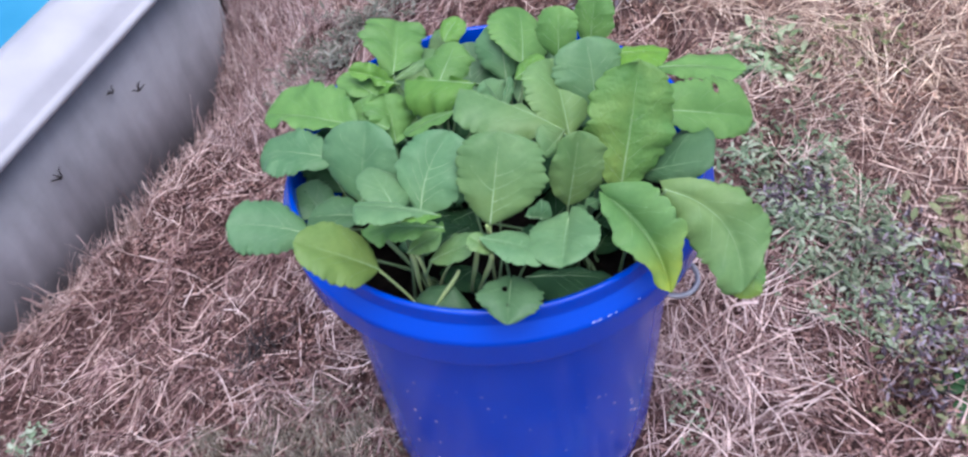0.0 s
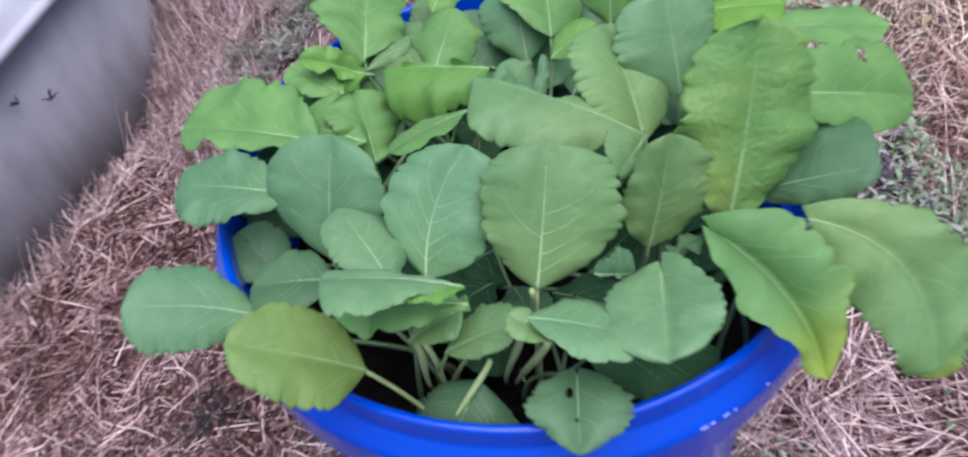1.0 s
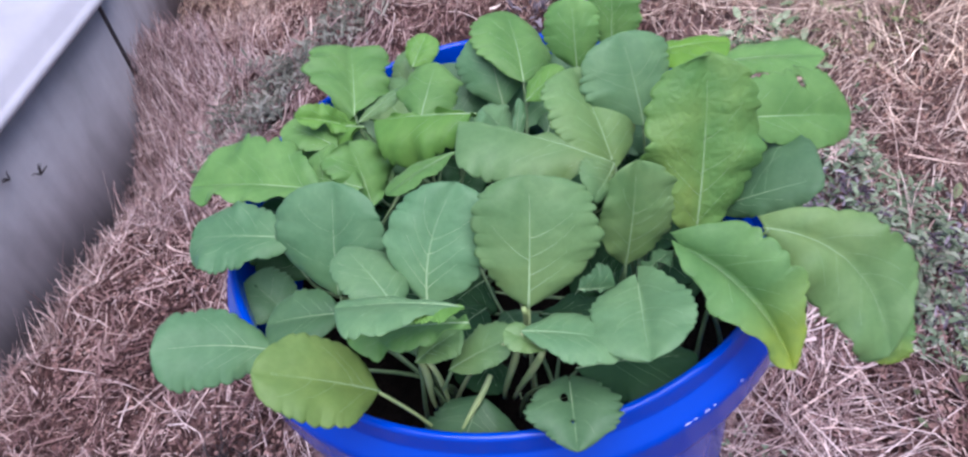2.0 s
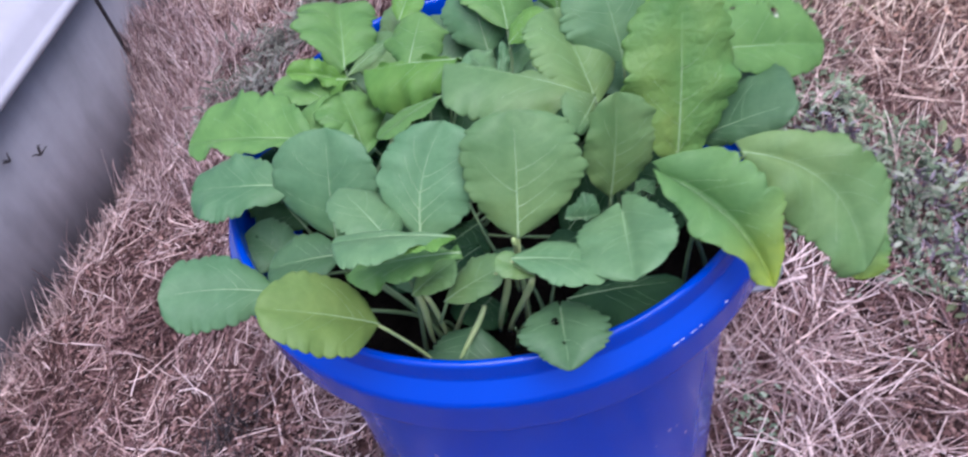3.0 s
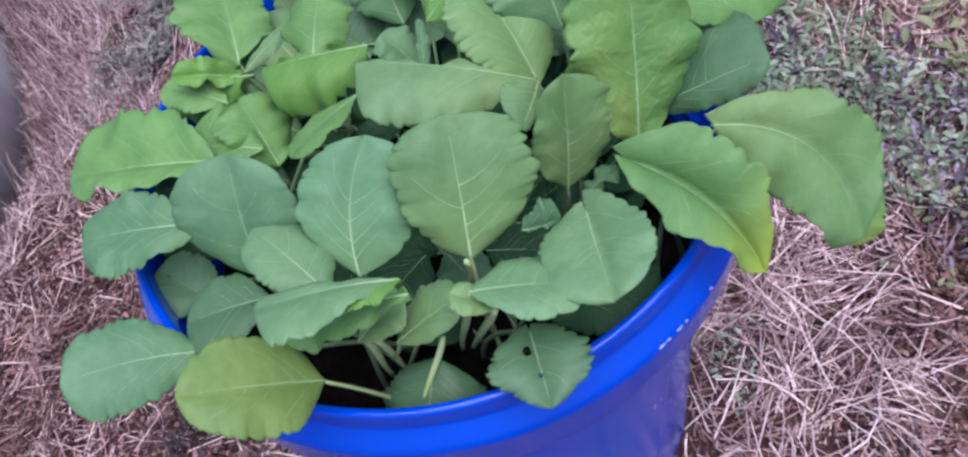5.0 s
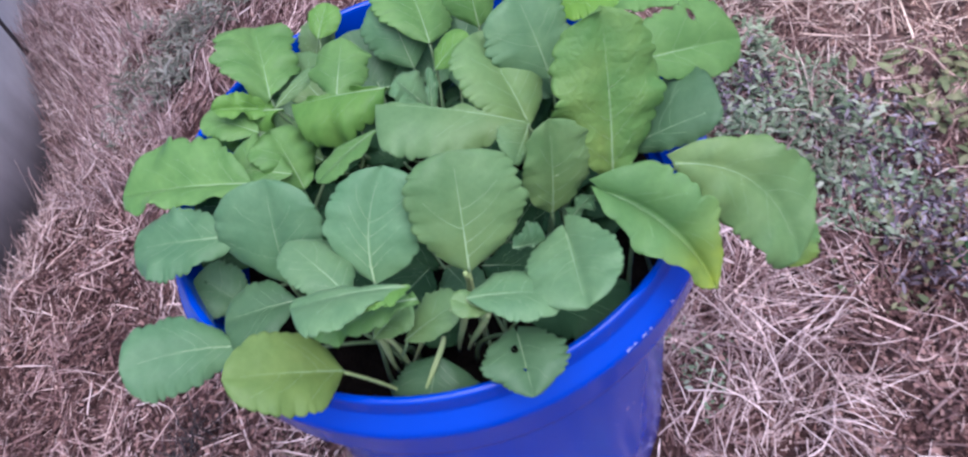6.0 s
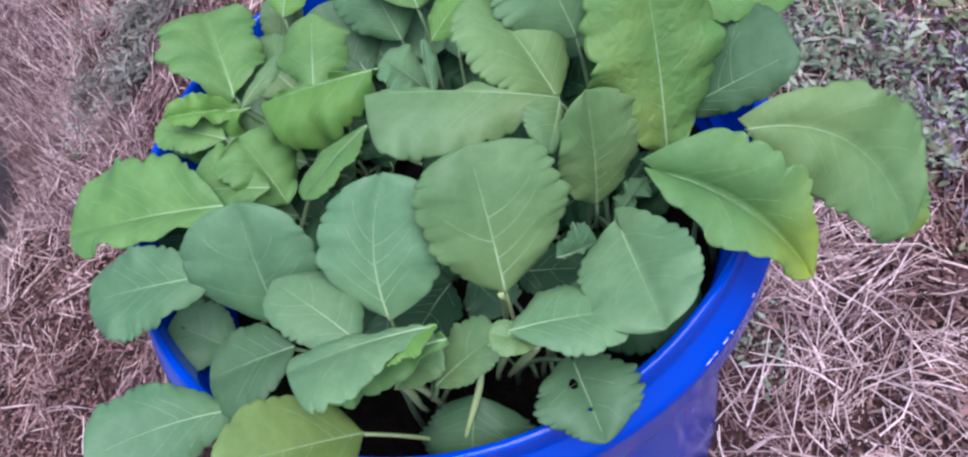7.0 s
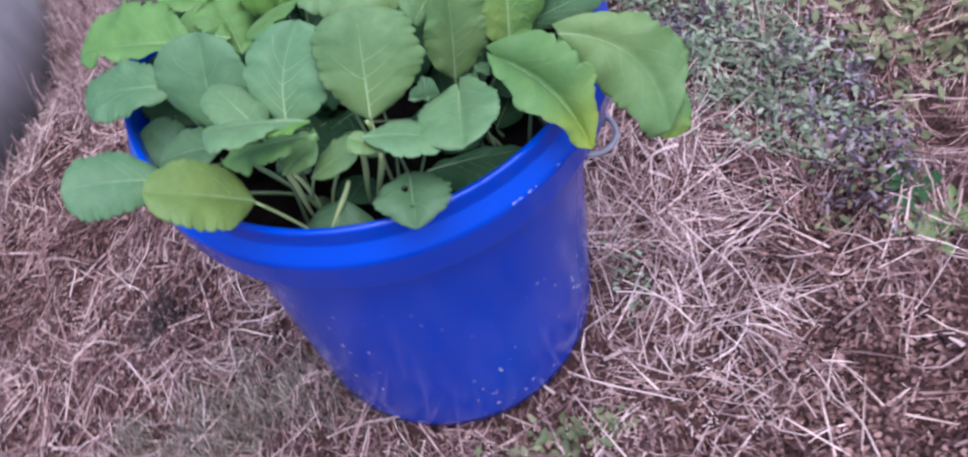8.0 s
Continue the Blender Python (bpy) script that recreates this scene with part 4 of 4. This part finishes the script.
def ribbons(n, x, y, heading, length, width, lift, rise, bend, segs=3):
    """Verts and faces of many creased, bent straws; rise: radians above the ground."""
    t = np.linspace(0, 1, segs + 1)[None, :]
    hd = heading[:, None] + bend[:, None] * (t - 0.5)
    step = length[:, None] / segs
    dx, dy = np.cos(hd) * step * np.cos(rise)[:, None], np.sin(hd) * step * np.cos(rise)[:, None]
    px = x[:, None] + np.cumsum(dx, 1) - length[:, None] * 0.5 * np.cos(heading)[:, None]
    py = y[:, None] + np.cumsum(dy, 1) - length[:, None] * 0.5 * np.sin(heading)[:, None]
    pz = surface(px, py) + lift[:, None] + (t * length[:, None] * np.sin(rise)[:, None])
    sx, sy = -np.sin(hd), np.cos(hd)
    w = width[:, None] * (1 - 0.55 * t ** 2) * 0.5
    rows = np.stack([np.stack([px + sx * w, py + sy * w, pz], -1), np.stack([px, py, pz + w * 0.9], -1), np.stack([px - sx * w, py - sy * w, pz], -1)], 2)
    verts = rows.reshape(-1, 3)
    base = (np.arange(n) * (segs + 1) * 3)[:, None, None] + (np.arange(segs) * 3)[None, :, None] + np.arange(2)[None, None, :]
    base = base.reshape(-1)
    faces = np.stack([base, base + 1, base + 4, base + 3], -1)
    return verts, faces


def big_mesh(name, verts, faces, mat, smooth=False):
    me = bpy.data.meshes.new(name)
    nv, nf, k = len(verts), len(faces), faces.shape[1]
    me.vertices.add(nv)
    me.vertices.foreach_set("co", np.ascontiguousarray(verts, dtype=np.float32).ravel())
    me.loops.add(nf * k)
    me.loops.foreach_set("vertex_index", np.ascontiguousarray(faces, dtype=np.int32).ravel())
    me.polygons.add(nf)
    me.polygons.foreach_set("loop_start", np.arange(nf, dtype=np.int32) * k)
    me.polygons.foreach_set("loop_total", np.full(nf, k, dtype=np.int32))
    me.update()
    me.validate()
    me.materials.append(mat)
    return new(name, me)


def patchy(x, y, scale, seed):
    a = np.sin(x * scale + seed) * np.sin(y * scale * 1.13 + seed * 1.7) + 0.6 * np.sin(x * scale * 2.3 - y * scale * 1.9 + seed * 2.1) + 0.4 * np.sin(x * scale * 4.7 + y * scale * 3.9 + seed)
    return a / 2.0


def scatter(n, seed_shift, x0, x1, y0, y1):
    x, y = nrng.uniform(x0, x1, n), nrng.uniform(y0, y1, n)
    ok = keep_clear(x, y)
    return x[ok], y[ok]


# where crumbled brown litter shows instead of straw: x, y, radius, share
BROWN = [(0.46, -0.07, 0.13, 0.85), (0.45, -0.29, 0.19, 0.85), (-0.42, 0.12, 0.10, 0.75), (-0.62, 0.50, 0.20, 0.25), (-0.62, 0.22, 0.14, 0.25), (0.66, 0.50, 0.10, 0.5), (0.15, 0.75, 0.16, 0.5)]
HEAPED = [(-0.27, 0.10, 0.10, 0.9), (0.25, 0.10, 0.10, 1.0), (0.22, -0.14, 0.08, 1.0), (0.30, 0.02, 0.12, 1.0), (0.28, -0.15, 0.12, 0.9), (-0.30, 0.28, 0.14, 0.7), (0.66, 0.70, 0.3, 0.9), (0.58, 0.36, 0.12, 0.6), (-0.40, -0.02, 0.12, 0.5), (-0.58, 1.05, 0.2, 1.0), (0.9, 0.5, 0.2, 0.6)]


def spread_over(x, y, spots):
    out = np.zeros_like(x)
    for cx, cy, r, k in spots:
        out = np.maximum(out, k * np.exp(-((x - cx) ** 2 + (y - cy) ** 2) / (r * r)))
    return out


def straw_layer(name, count, lens, widths, lifts, rises, mat, label, thin, segs=2, clump=1, only=None, shun=None, region=(-1.35, 1.5, -0.95, 2.2)):
    """Straws in loose wisps of about the same heading; only: where they lie alone; shun: where few lie."""
    x, y = scatter(count // clump, 0, *region)
    if mat is LITTER:
        keep = np.full(len(x), 0.8)
    else:
        keep = np.clip(0.66 + 0.7 * patchy(x, y, 6.0, thin) + 9 * lumps(x, y), 0.2, 1)
    # it thins out towards the edges
    ex, ey = (2 * x - region[0] - region[1]) / (region[1] - region[0]), (2 * y - region[2] - region[3]) / (region[3] - region[2])
    keep = keep * np.clip(3.0 * (1 - np.abs(ex) ** 3 - np.abs(ey) ** 3), 0, 1)
    if shun:
        keep = keep * (1 - spread_over(x, y, shun))
    if only:
        keep = keep * np.clip(1.6 * spread_over(x, y, only) - 0.15, 0, 1)
    ok = nrng.random(len(x)) < keep
    x, y = x[ok], y[ok]
    hd = 2.2 * patchy(x, y, 5.0, 1.3 + thin) + nrng.normal(0, 1.1, len(x))
    lift = nrng.uniform(*lifts, len(x))
    if clump > 1:
        many = nrng.integers(clump // 2, clump + clump // 2 + 1, len(x))
        x, y, hd, lift = (np.repeat(q, many) for q in (x, y, hd, lift))
        x, y = x + nrng.normal(0, 0.013, len(x)), y + nrng.normal(0, 0.013, len(y))
        hd = hd + nrng.normal(0, 0.5, len(hd))
        lift = lift + nrng.uniform(0, 0.004, len(lift))
        ok = keep_clear(x, y)
        x, y, hd, lift = x[ok], y[ok], hd[ok], lift[ok]
    n = len(x)
    v, f = ribbons(n, x, y, hd, nrng.uniform(*lens, n), nrng.uniform(*widths, n), lift, np.abs(nrng.normal(0, rises, n)), nrng.normal(0, 1, n) * nrng.choice((0.08, 0.2, 0.7), n), segs)
    return tagged(big_mesh(name, v, f, mat), label, "dry grass", kind="stuff")


straw_layer("leaf_litter", 190000, (0.004, 0.018), (0.0016, 0.005), (0.000, 0.012), 0.6, LITTER, "reddish brown crumbled litter on the soil", 0.4, 1)
straw_layer("leaf_litter", 35000, (0.004, 0.018), (0.0016, 0.005), (0.006, 0.020), 0.6, LITTER, "reddish brown crumbled litter heaped on the soil", 0.9, 1, 1, BROWN)
straw_layer("dry_grass", 130000, (0.008, 0.036), (0.0006, 0.0018), (0.000, 0.016), 0.35, STRAW, "fine matted pinkish straw on bare soil", 2.0, 2, 6, None, BROWN)
straw_layer("dry_grass", 32000, (0.025, 0.095), (0.0010, 0.0026), (0.003, 0.018), 0.16, STRAW, "matted dry pinkish straw in loose wisps", 2.6, 3, 7, None, BROWN)
straw_layer("chaff", 120000, (0.004, 0.015), (0.0008, 0.0022), (0.002, 0.018), 0.4, STRAW_PALE, "pale chaff and broken straw between the stems", 3.3, 1, 1, None, BROWN)
straw_layer("loose_straw", 4200, (0.06, 0.15), (0.0012, 0.0028), (0.010, 0.022), 0.08, STRAW_PALE, "long pale straws lying loose on top", 4.4, 4)
straw_layer("bleached_straw", 80000, (0.03, 0.10), (0.0008, 0.0022), (0.006, 0.022), 0.2, STRAW_PALE, "thick bleached straw in loose heaps", 0.7, 3, 6, HEAPED)
straw_layer("straw_flakes", 900, (0.015, 0.05), (0.0035, 0.0065), (0.010, 0.022), 0.15, STRAW_PALE, "broad pale flakes of straw on top", 1.4, 2)
straw_layer("far_straw", 40000, (0.03, 0.10), (0.002, 0.004), (0.000, 0.016), 0.18, STRAW, "matted dry straw farther off", 2.0, 1, 5, None, None, (-2.6, 3.2, -2.2, 4.0))


def weed_patch(name, cx, cy, rx, ry, count, size, mat, label, high=0.03, narrow=0.45):
    if mat is WEED:
        count, size = int(count * 1.5), size * 0.8
    a, r = nrng.uniform(0, 2 * math.pi, count), np.sqrt(nrng.random(count))
    r = r * (1 + 0.35 * np.sin(3 * a + cx * 9) * r)
    x, y = cx + rx * r * np.cos(a), cy + ry * r * np.sin(a)
    ok = keep_clear(x, y) & (nrng.random(count) < np.clip(1.15 - r * 0.7, 0, 1))
    x, y = x[ok], y[ok]
    n = len(x)
    z = surface(x, y) + nrng.uniform(0.004, high, n)
    h, e = nrng.uniform(0, 2 * math.pi, n), nrng.uniform(-0.1, 0.9, n)
    ln = (0.45 + 1.1 * nrng.random(n) ** 1.5) * size
    ax = np.stack([np.cos(h) * np.cos(e), np.sin(h) * np.cos(e), np.sin(e)], -1)
    sd = np.stack([-np.sin(h), np.cos(h), nrng.uniform(-0.3, 0.3, n)], -1)
    up = np.cross(ax, sd)
    o = np.stack([x, y, z], -1)
    w = (ln * narrow * 0.5)[:, None]
    L = ln[:, None]
    # a leaf of six corners folded along its middle and bent down at the tip
    v = np.stack([o, o + ax * L * 0.4 + sd * w + up * w * 0.4, o + ax * L * 0.42, o + ax * L * 0.4 - sd * w + up * w * 0.4,
                  o + ax * L * 0.75 + sd * w * 0.8 - up * L * 0.03, o + ax * L * 0.77 - up * L * 0.08, o + ax * L * 0.75 - sd * w * 0.8 - up * L * 0.03, o + ax * L - up * L * 0.18], 1).reshape(-1, 3)
    b = np.arange(n) * 8
    f = np.concatenate([np.stack([b, b + 1, b + 2], -1), np.stack([b, b + 2, b + 3], -1), np.stack([b + 1, b + 4, b + 5], -1), np.stack([b + 1, b + 5, b + 2], -1),
                        np.stack([b + 2, b + 5, b + 6], -1), np.stack([b + 2, b + 6, b + 3], -1), np.stack([b + 4, b + 7, b + 5], -1), np.stack([b + 5, b + 7, b + 6], -1)])
    return tagged(big_mesh(name, v, f, mat), label, "weeds", kind="stuff")


for cx, cy, r, share in BROWN:
    weed_patch("crumbled_leaves", cx, cy, r * 1.2, r * 1.2, int(2600 * (r / 0.12) ** 2 * share), 0.008, LITTER, "crumbled reddish brown dead leaves on the soil", 0.018, 0.6)
weed_patch("weed_patch", 0.45, 0.33, 0.15, 0.13, 1050, 0.020, WEED, "low grey-green weeds matted over straw", 0.03, 0.3)
weed_patch("weed_patch", 0.50, 0.20, 0.12, 0.11, 1250, 0.017, WEED, "low green weeds growing beside the tub", 0.03, 0.36)
weed_patch("weed_patch", 0.46, 0.60, 0.10, 0.07, 300, 0.024, WEED, "thin grey-green weeds among straw")
weed_patch("weed_patch", 0.54, 0.08, 0.12, 0.10, 700, 0.015, WEED, "sparse green weeds among withered stems")
weed_patch("weed_patch", 0.74, 0.16, 0.14, 0.12, 420, 0.022, WEED_OLIVE, "broad-leaved olive green weeds")
weed_patch("weed_patch", 0.63, 0.60, 0.12, 0.09, 260, 0.014, WEED_OLIVE, "yellowing olive weeds among straw")
weed_patch("weed_patch", 0.08, -0.245, 0.12, 0.03, 156, 0.016, WEED_OLIVE, "small olive weeds at the foot of the tub")
weed_patch("weed_patch", 0.235, -0.06, 0.04, 0.06, 110, 0.010, WEED, "small green weeds at the foot of the tub")
weed_patch("weed_patch", 0.56, -0.02, 0.12, 0.12, 300, 0.014, WEED_OLIVE, "sparse olive weeds in straw")
weed_patch("withered_weeds", 0.455, 0.285, 0.07, 0.05, 500, 0.015, WEED_GREY, "withered lavender-grey weed stems", 0.03, 0.25)
weed_patch("withered_weeds", 0.58, 0.12, 0.09, 0.14, 900, 0.014, WEED_GREY, "withered lavender-grey weed stems", 0.03, 0.25)
weed_patch("withered_weeds", 0.58, -0.02, 0.08, 0.10, 600, 0.014, WEED_GREY, "withered lavender-grey weed stems", 0.03, 0.25)
weed_patch("feathery_weeds", -0.42, 1.0, 0.16, 0.12, 1500, 0.022, PINE, "dark feathery grey-green weeds", 0.06, 0.2)
weed_patch("feathery_weeds", -0.27, 1.0, 0.14, 0.10, 700, 0.022, PINE, "dark feathery grey-green weeds", 0.05, 0.2)
weed_patch("withered_weeds", 0.26, 0.82, 0.16, 0.10, 1200, 0.024, WEED_GREY, "withered lavender-grey weed stems", 0.04, 0.25)


weed_patch("weed_patch", -0.83, 0.02, 0.05, 0.04, 60, 0.015, WEED, "small green weeds in dry straw")


def rosette(cx, cy, size, n, mat, label):
    base = thing("rosette_weed", (cx, cy, float(surface(np.array(cx), np.array(cy)))), label, "weed", "rosettes in the straw")
    r = random.Random(int(cx * 1000))
    for k in range(n):
        a = 2 * math.pi * k / n + r.uniform(-0.3, 0.3)
        ln, e = size * r.uniform(0.7, 1.15), r.uniform(0.15, 0.8)
        d = Vector((math.cos(a) * math.cos(e), math.sin(a) * math.cos(e), math.sin(e)))
        s = Vector((-math.sin(a), math.cos(a), 0))
        u = d.cross(s)
        verts, faces = [], []
        for i in range(9):
            t = i / 8
            w = ln * 0.22 * math.sin(math.pi * min(0.97, t ** 1.5 + 0.03)) + 0.001
            c = base.location + d * ln * t - Vector((0, 0, 1)) * ln * 0.35 * t * t + Vector((0, 0, 0.006))
            verts += [tuple(c + s * w + u * -w * 0.3), tuple(c), tuple(c - s * w + u * -w * 0.3)]
        for i in range(8):
            for j in range(2):
                q = i * 3 + j
                faces.append((q, q + 1, q + 4, q + 3))
        part("leaf", (verts, faces), mat, base)


rosette(0.60, -0.13, 0.062, 13, LEAF["green"], "green broad-leaved rosette weed in dry straw")
rosette(0.66, -0.10, 0.055, 11, LEAF["green"], "green broad-leaved rosette weed in dry straw")
rosette(0.62, -0.06, 0.05, 10, LEAF["dark"], "green broad-leaved rosette weed in dry straw")


def tuft(cx, cy, n, high, spread, label="dry upright grass tuft in the straw", mat=STRAW):
    x, y = nrng.normal(cx, spread, n), nrng.normal(cy, spread, n)
    ok = keep_clear(x, y)
    x, y = x[ok], y[ok]
    n = len(x)
    v, f = ribbons(n, x, y, nrng.uniform(-3.1, 3.1, n), nrng.uniform(0.5, 1.1, n) * high, nrng.uniform(0.0012, 0.0026, n), np.zeros(n), nrng.uniform(0.35, 1.25, n), nrng.normal(0, 0.8, n), 4)
    tagged(big_mesh("grass_tuft", v, f, mat), label, "grass tuft", kind="stuff")


for k in range(150):
    tuft(nrng.uniform(-0.75, 1.1), nrng.uniform(-0.6, 1.7), int(nrng.integers(14, 50)), float(nrng.uniform(0.02, 0.05)), float(nrng.uniform(0.008, 0.03)))
for k in range(16):
    t = k / 15
    tuft(-0.99 + 0.29 * t + 0.03, 0.34 + 0.80 * t, 60, 0.07, 0.035, mat=STRAW_PALE)
for k in range(70):
    tuft(float(nrng.normal(-0.33, 0.14)), float(nrng.normal(-0.12, 0.07)), int(nrng.integers(30, 80)), float(nrng.uniform(0.025, 0.055)), float(nrng.uniform(0.012, 0.03)), "fine dull grey-green dry grass", DULL)
tuft(-0.43, 0.12, 70, 0.10, 0.024, "dark withered tuft in the straw", SPRIG)
tuft(-0.41, 0.135, 50, 0.04, 0.02, "dark withered tuft in the straw", LITTER)
for k in range(40):
    tuft(float(nrng.uniform(-0.70, -0.42)), float(nrng.uniform(0.75, 1.55)), int(nrng.integers(30, 110)), float(nrng.uniform(0.04, 0.11)), float(nrng.uniform(0.01, 0.03)), "pale fuzzy dry grass beside the pool", STRAW_FUZZ)
for x, y, n, high, spread in ((-0.62, 1.25, 500, 0.11, 0.07), (-0.64, 1.05, 500, 0.10, 0.06), (-0.56, 1.42, 500, 0.11, 0.09), (-0.52, 1.15, 350, 0.08, 0.07)):
    tuft(x, y, n, high, spread, "pale fuzzy dry grass at the foot of the pool wall", STRAW_FUZZ)
for k in range(30):
    t = float(nrng.uniform(-0.1, 1.15))
    tuft(-0.95 + 0.29 * t, 0.33 + 0.80 * t, int(nrng.integers(6, 22)), float(nrng.uniform(0.08, 0.15)), 0.014, "long bleached grass blades against the pool wall", STRAW_PALE)
for k in range(14):
    t, out = float(nrng.uniform(-0.16, 0.16)), float(nrng.uniform(0.02, 0.08))
    tuft(-0.73 + 0.354 * t + 0.935 * out, 1.168 + 0.935 * t - 0.354 * out, 90, float(nrng.uniform(0.06, 0.11)), 0.025, "pale fuzzy dry grass at the foot of the pool wall", STRAW_FUZZ)


def pebble(cx, cy, r):
    bm = bmesh.new()
    bmesh.ops.create_icosphere(bm, subdivisions=2, radius=r)
    for v in bm.verts:
        v.co *= 1 + 0.18 * noise.noise(v.co * 160)
        v.co.z *= 0.7
        v.co += Vector((cx, cy, float(surface(np.array(cx), np.array(cy))) + 0.007 + r * 0.4))
    tagged(part("pebble", bm, PEBBLE, None), "small white pebble lying in the straw", "pebble", "white pebbles")


pebble(0.452, 0.085, 0.005)
pebble(-0.42, -0.04, 0.0055)


def sprig(x, y, z, size, seed):
    """A dried weed sprig that clings to the pool wall."""
    r = random.Random(seed)
    base = thing("dry_sprig", (x, y, z), "dark dried weed sprig stuck to the pool wall", "weed", "sprigs on the wall")
    along, out = Vector((0.354, 0.935, 0)), Vector((0.935, -0.354, 0))
    for k in range(4):
        d = (along * r.uniform(-0.8, 0.8) + Vector((0, 0, r.uniform(-0.4, 1.0)))).normalized()
        p = base.location + out * 0.006
        pts = curve_points(p, p + d * size * 0.4 + out * 0.004, p + d * size * 0.7 + along * r.uniform(-0.3, 0.3) * size, p + d * size + Vector((0, 0, -0.2 * size)), 6)
        part("stem", tube(pts, [0.0018, 0.0022, 0.0017, 0.0015, 0.0013, 0.001, 0.0006], 5), SPRIG, base)


def pale_sprig(x, y, high):
    z = float(surface(np.array(x), np.array(y)))
    base = thing("dry_weed", (x, y, z), "thin bleached weed standing at the foot of the pool wall", "weed")
    r = random.Random(9)
    for k in range(7):
        d = Vector((r.uniform(-0.45, 0.45), r.uniform(-0.3, 0.3), 1)).normalized()
        h = high * r.uniform(0.5, 1.0)
        p = base.location
        pts = curve_points(p, p + Vector((0, 0, h * 0.4)), p + d * h * 0.7, p + d * h + Vector((r.uniform(-0.01, 0.01), 0, 0)), 6)
        part("stem", tube(pts, [0.0016, 0.0015, 0.0014, 0.002, 0.0026, 0.0022, 0.0008], 5), STRAW_PALE, base)


pale_sprig(-0.955, 0.375, 0.07)
sprig(-0.862, 0.808, -0.06, 0.022, 1)
sprig(-0.840, 0.866, -0.11, 0.026, 2)
sprig(-0.938, 0.606, -0.105, 0.034, 3)
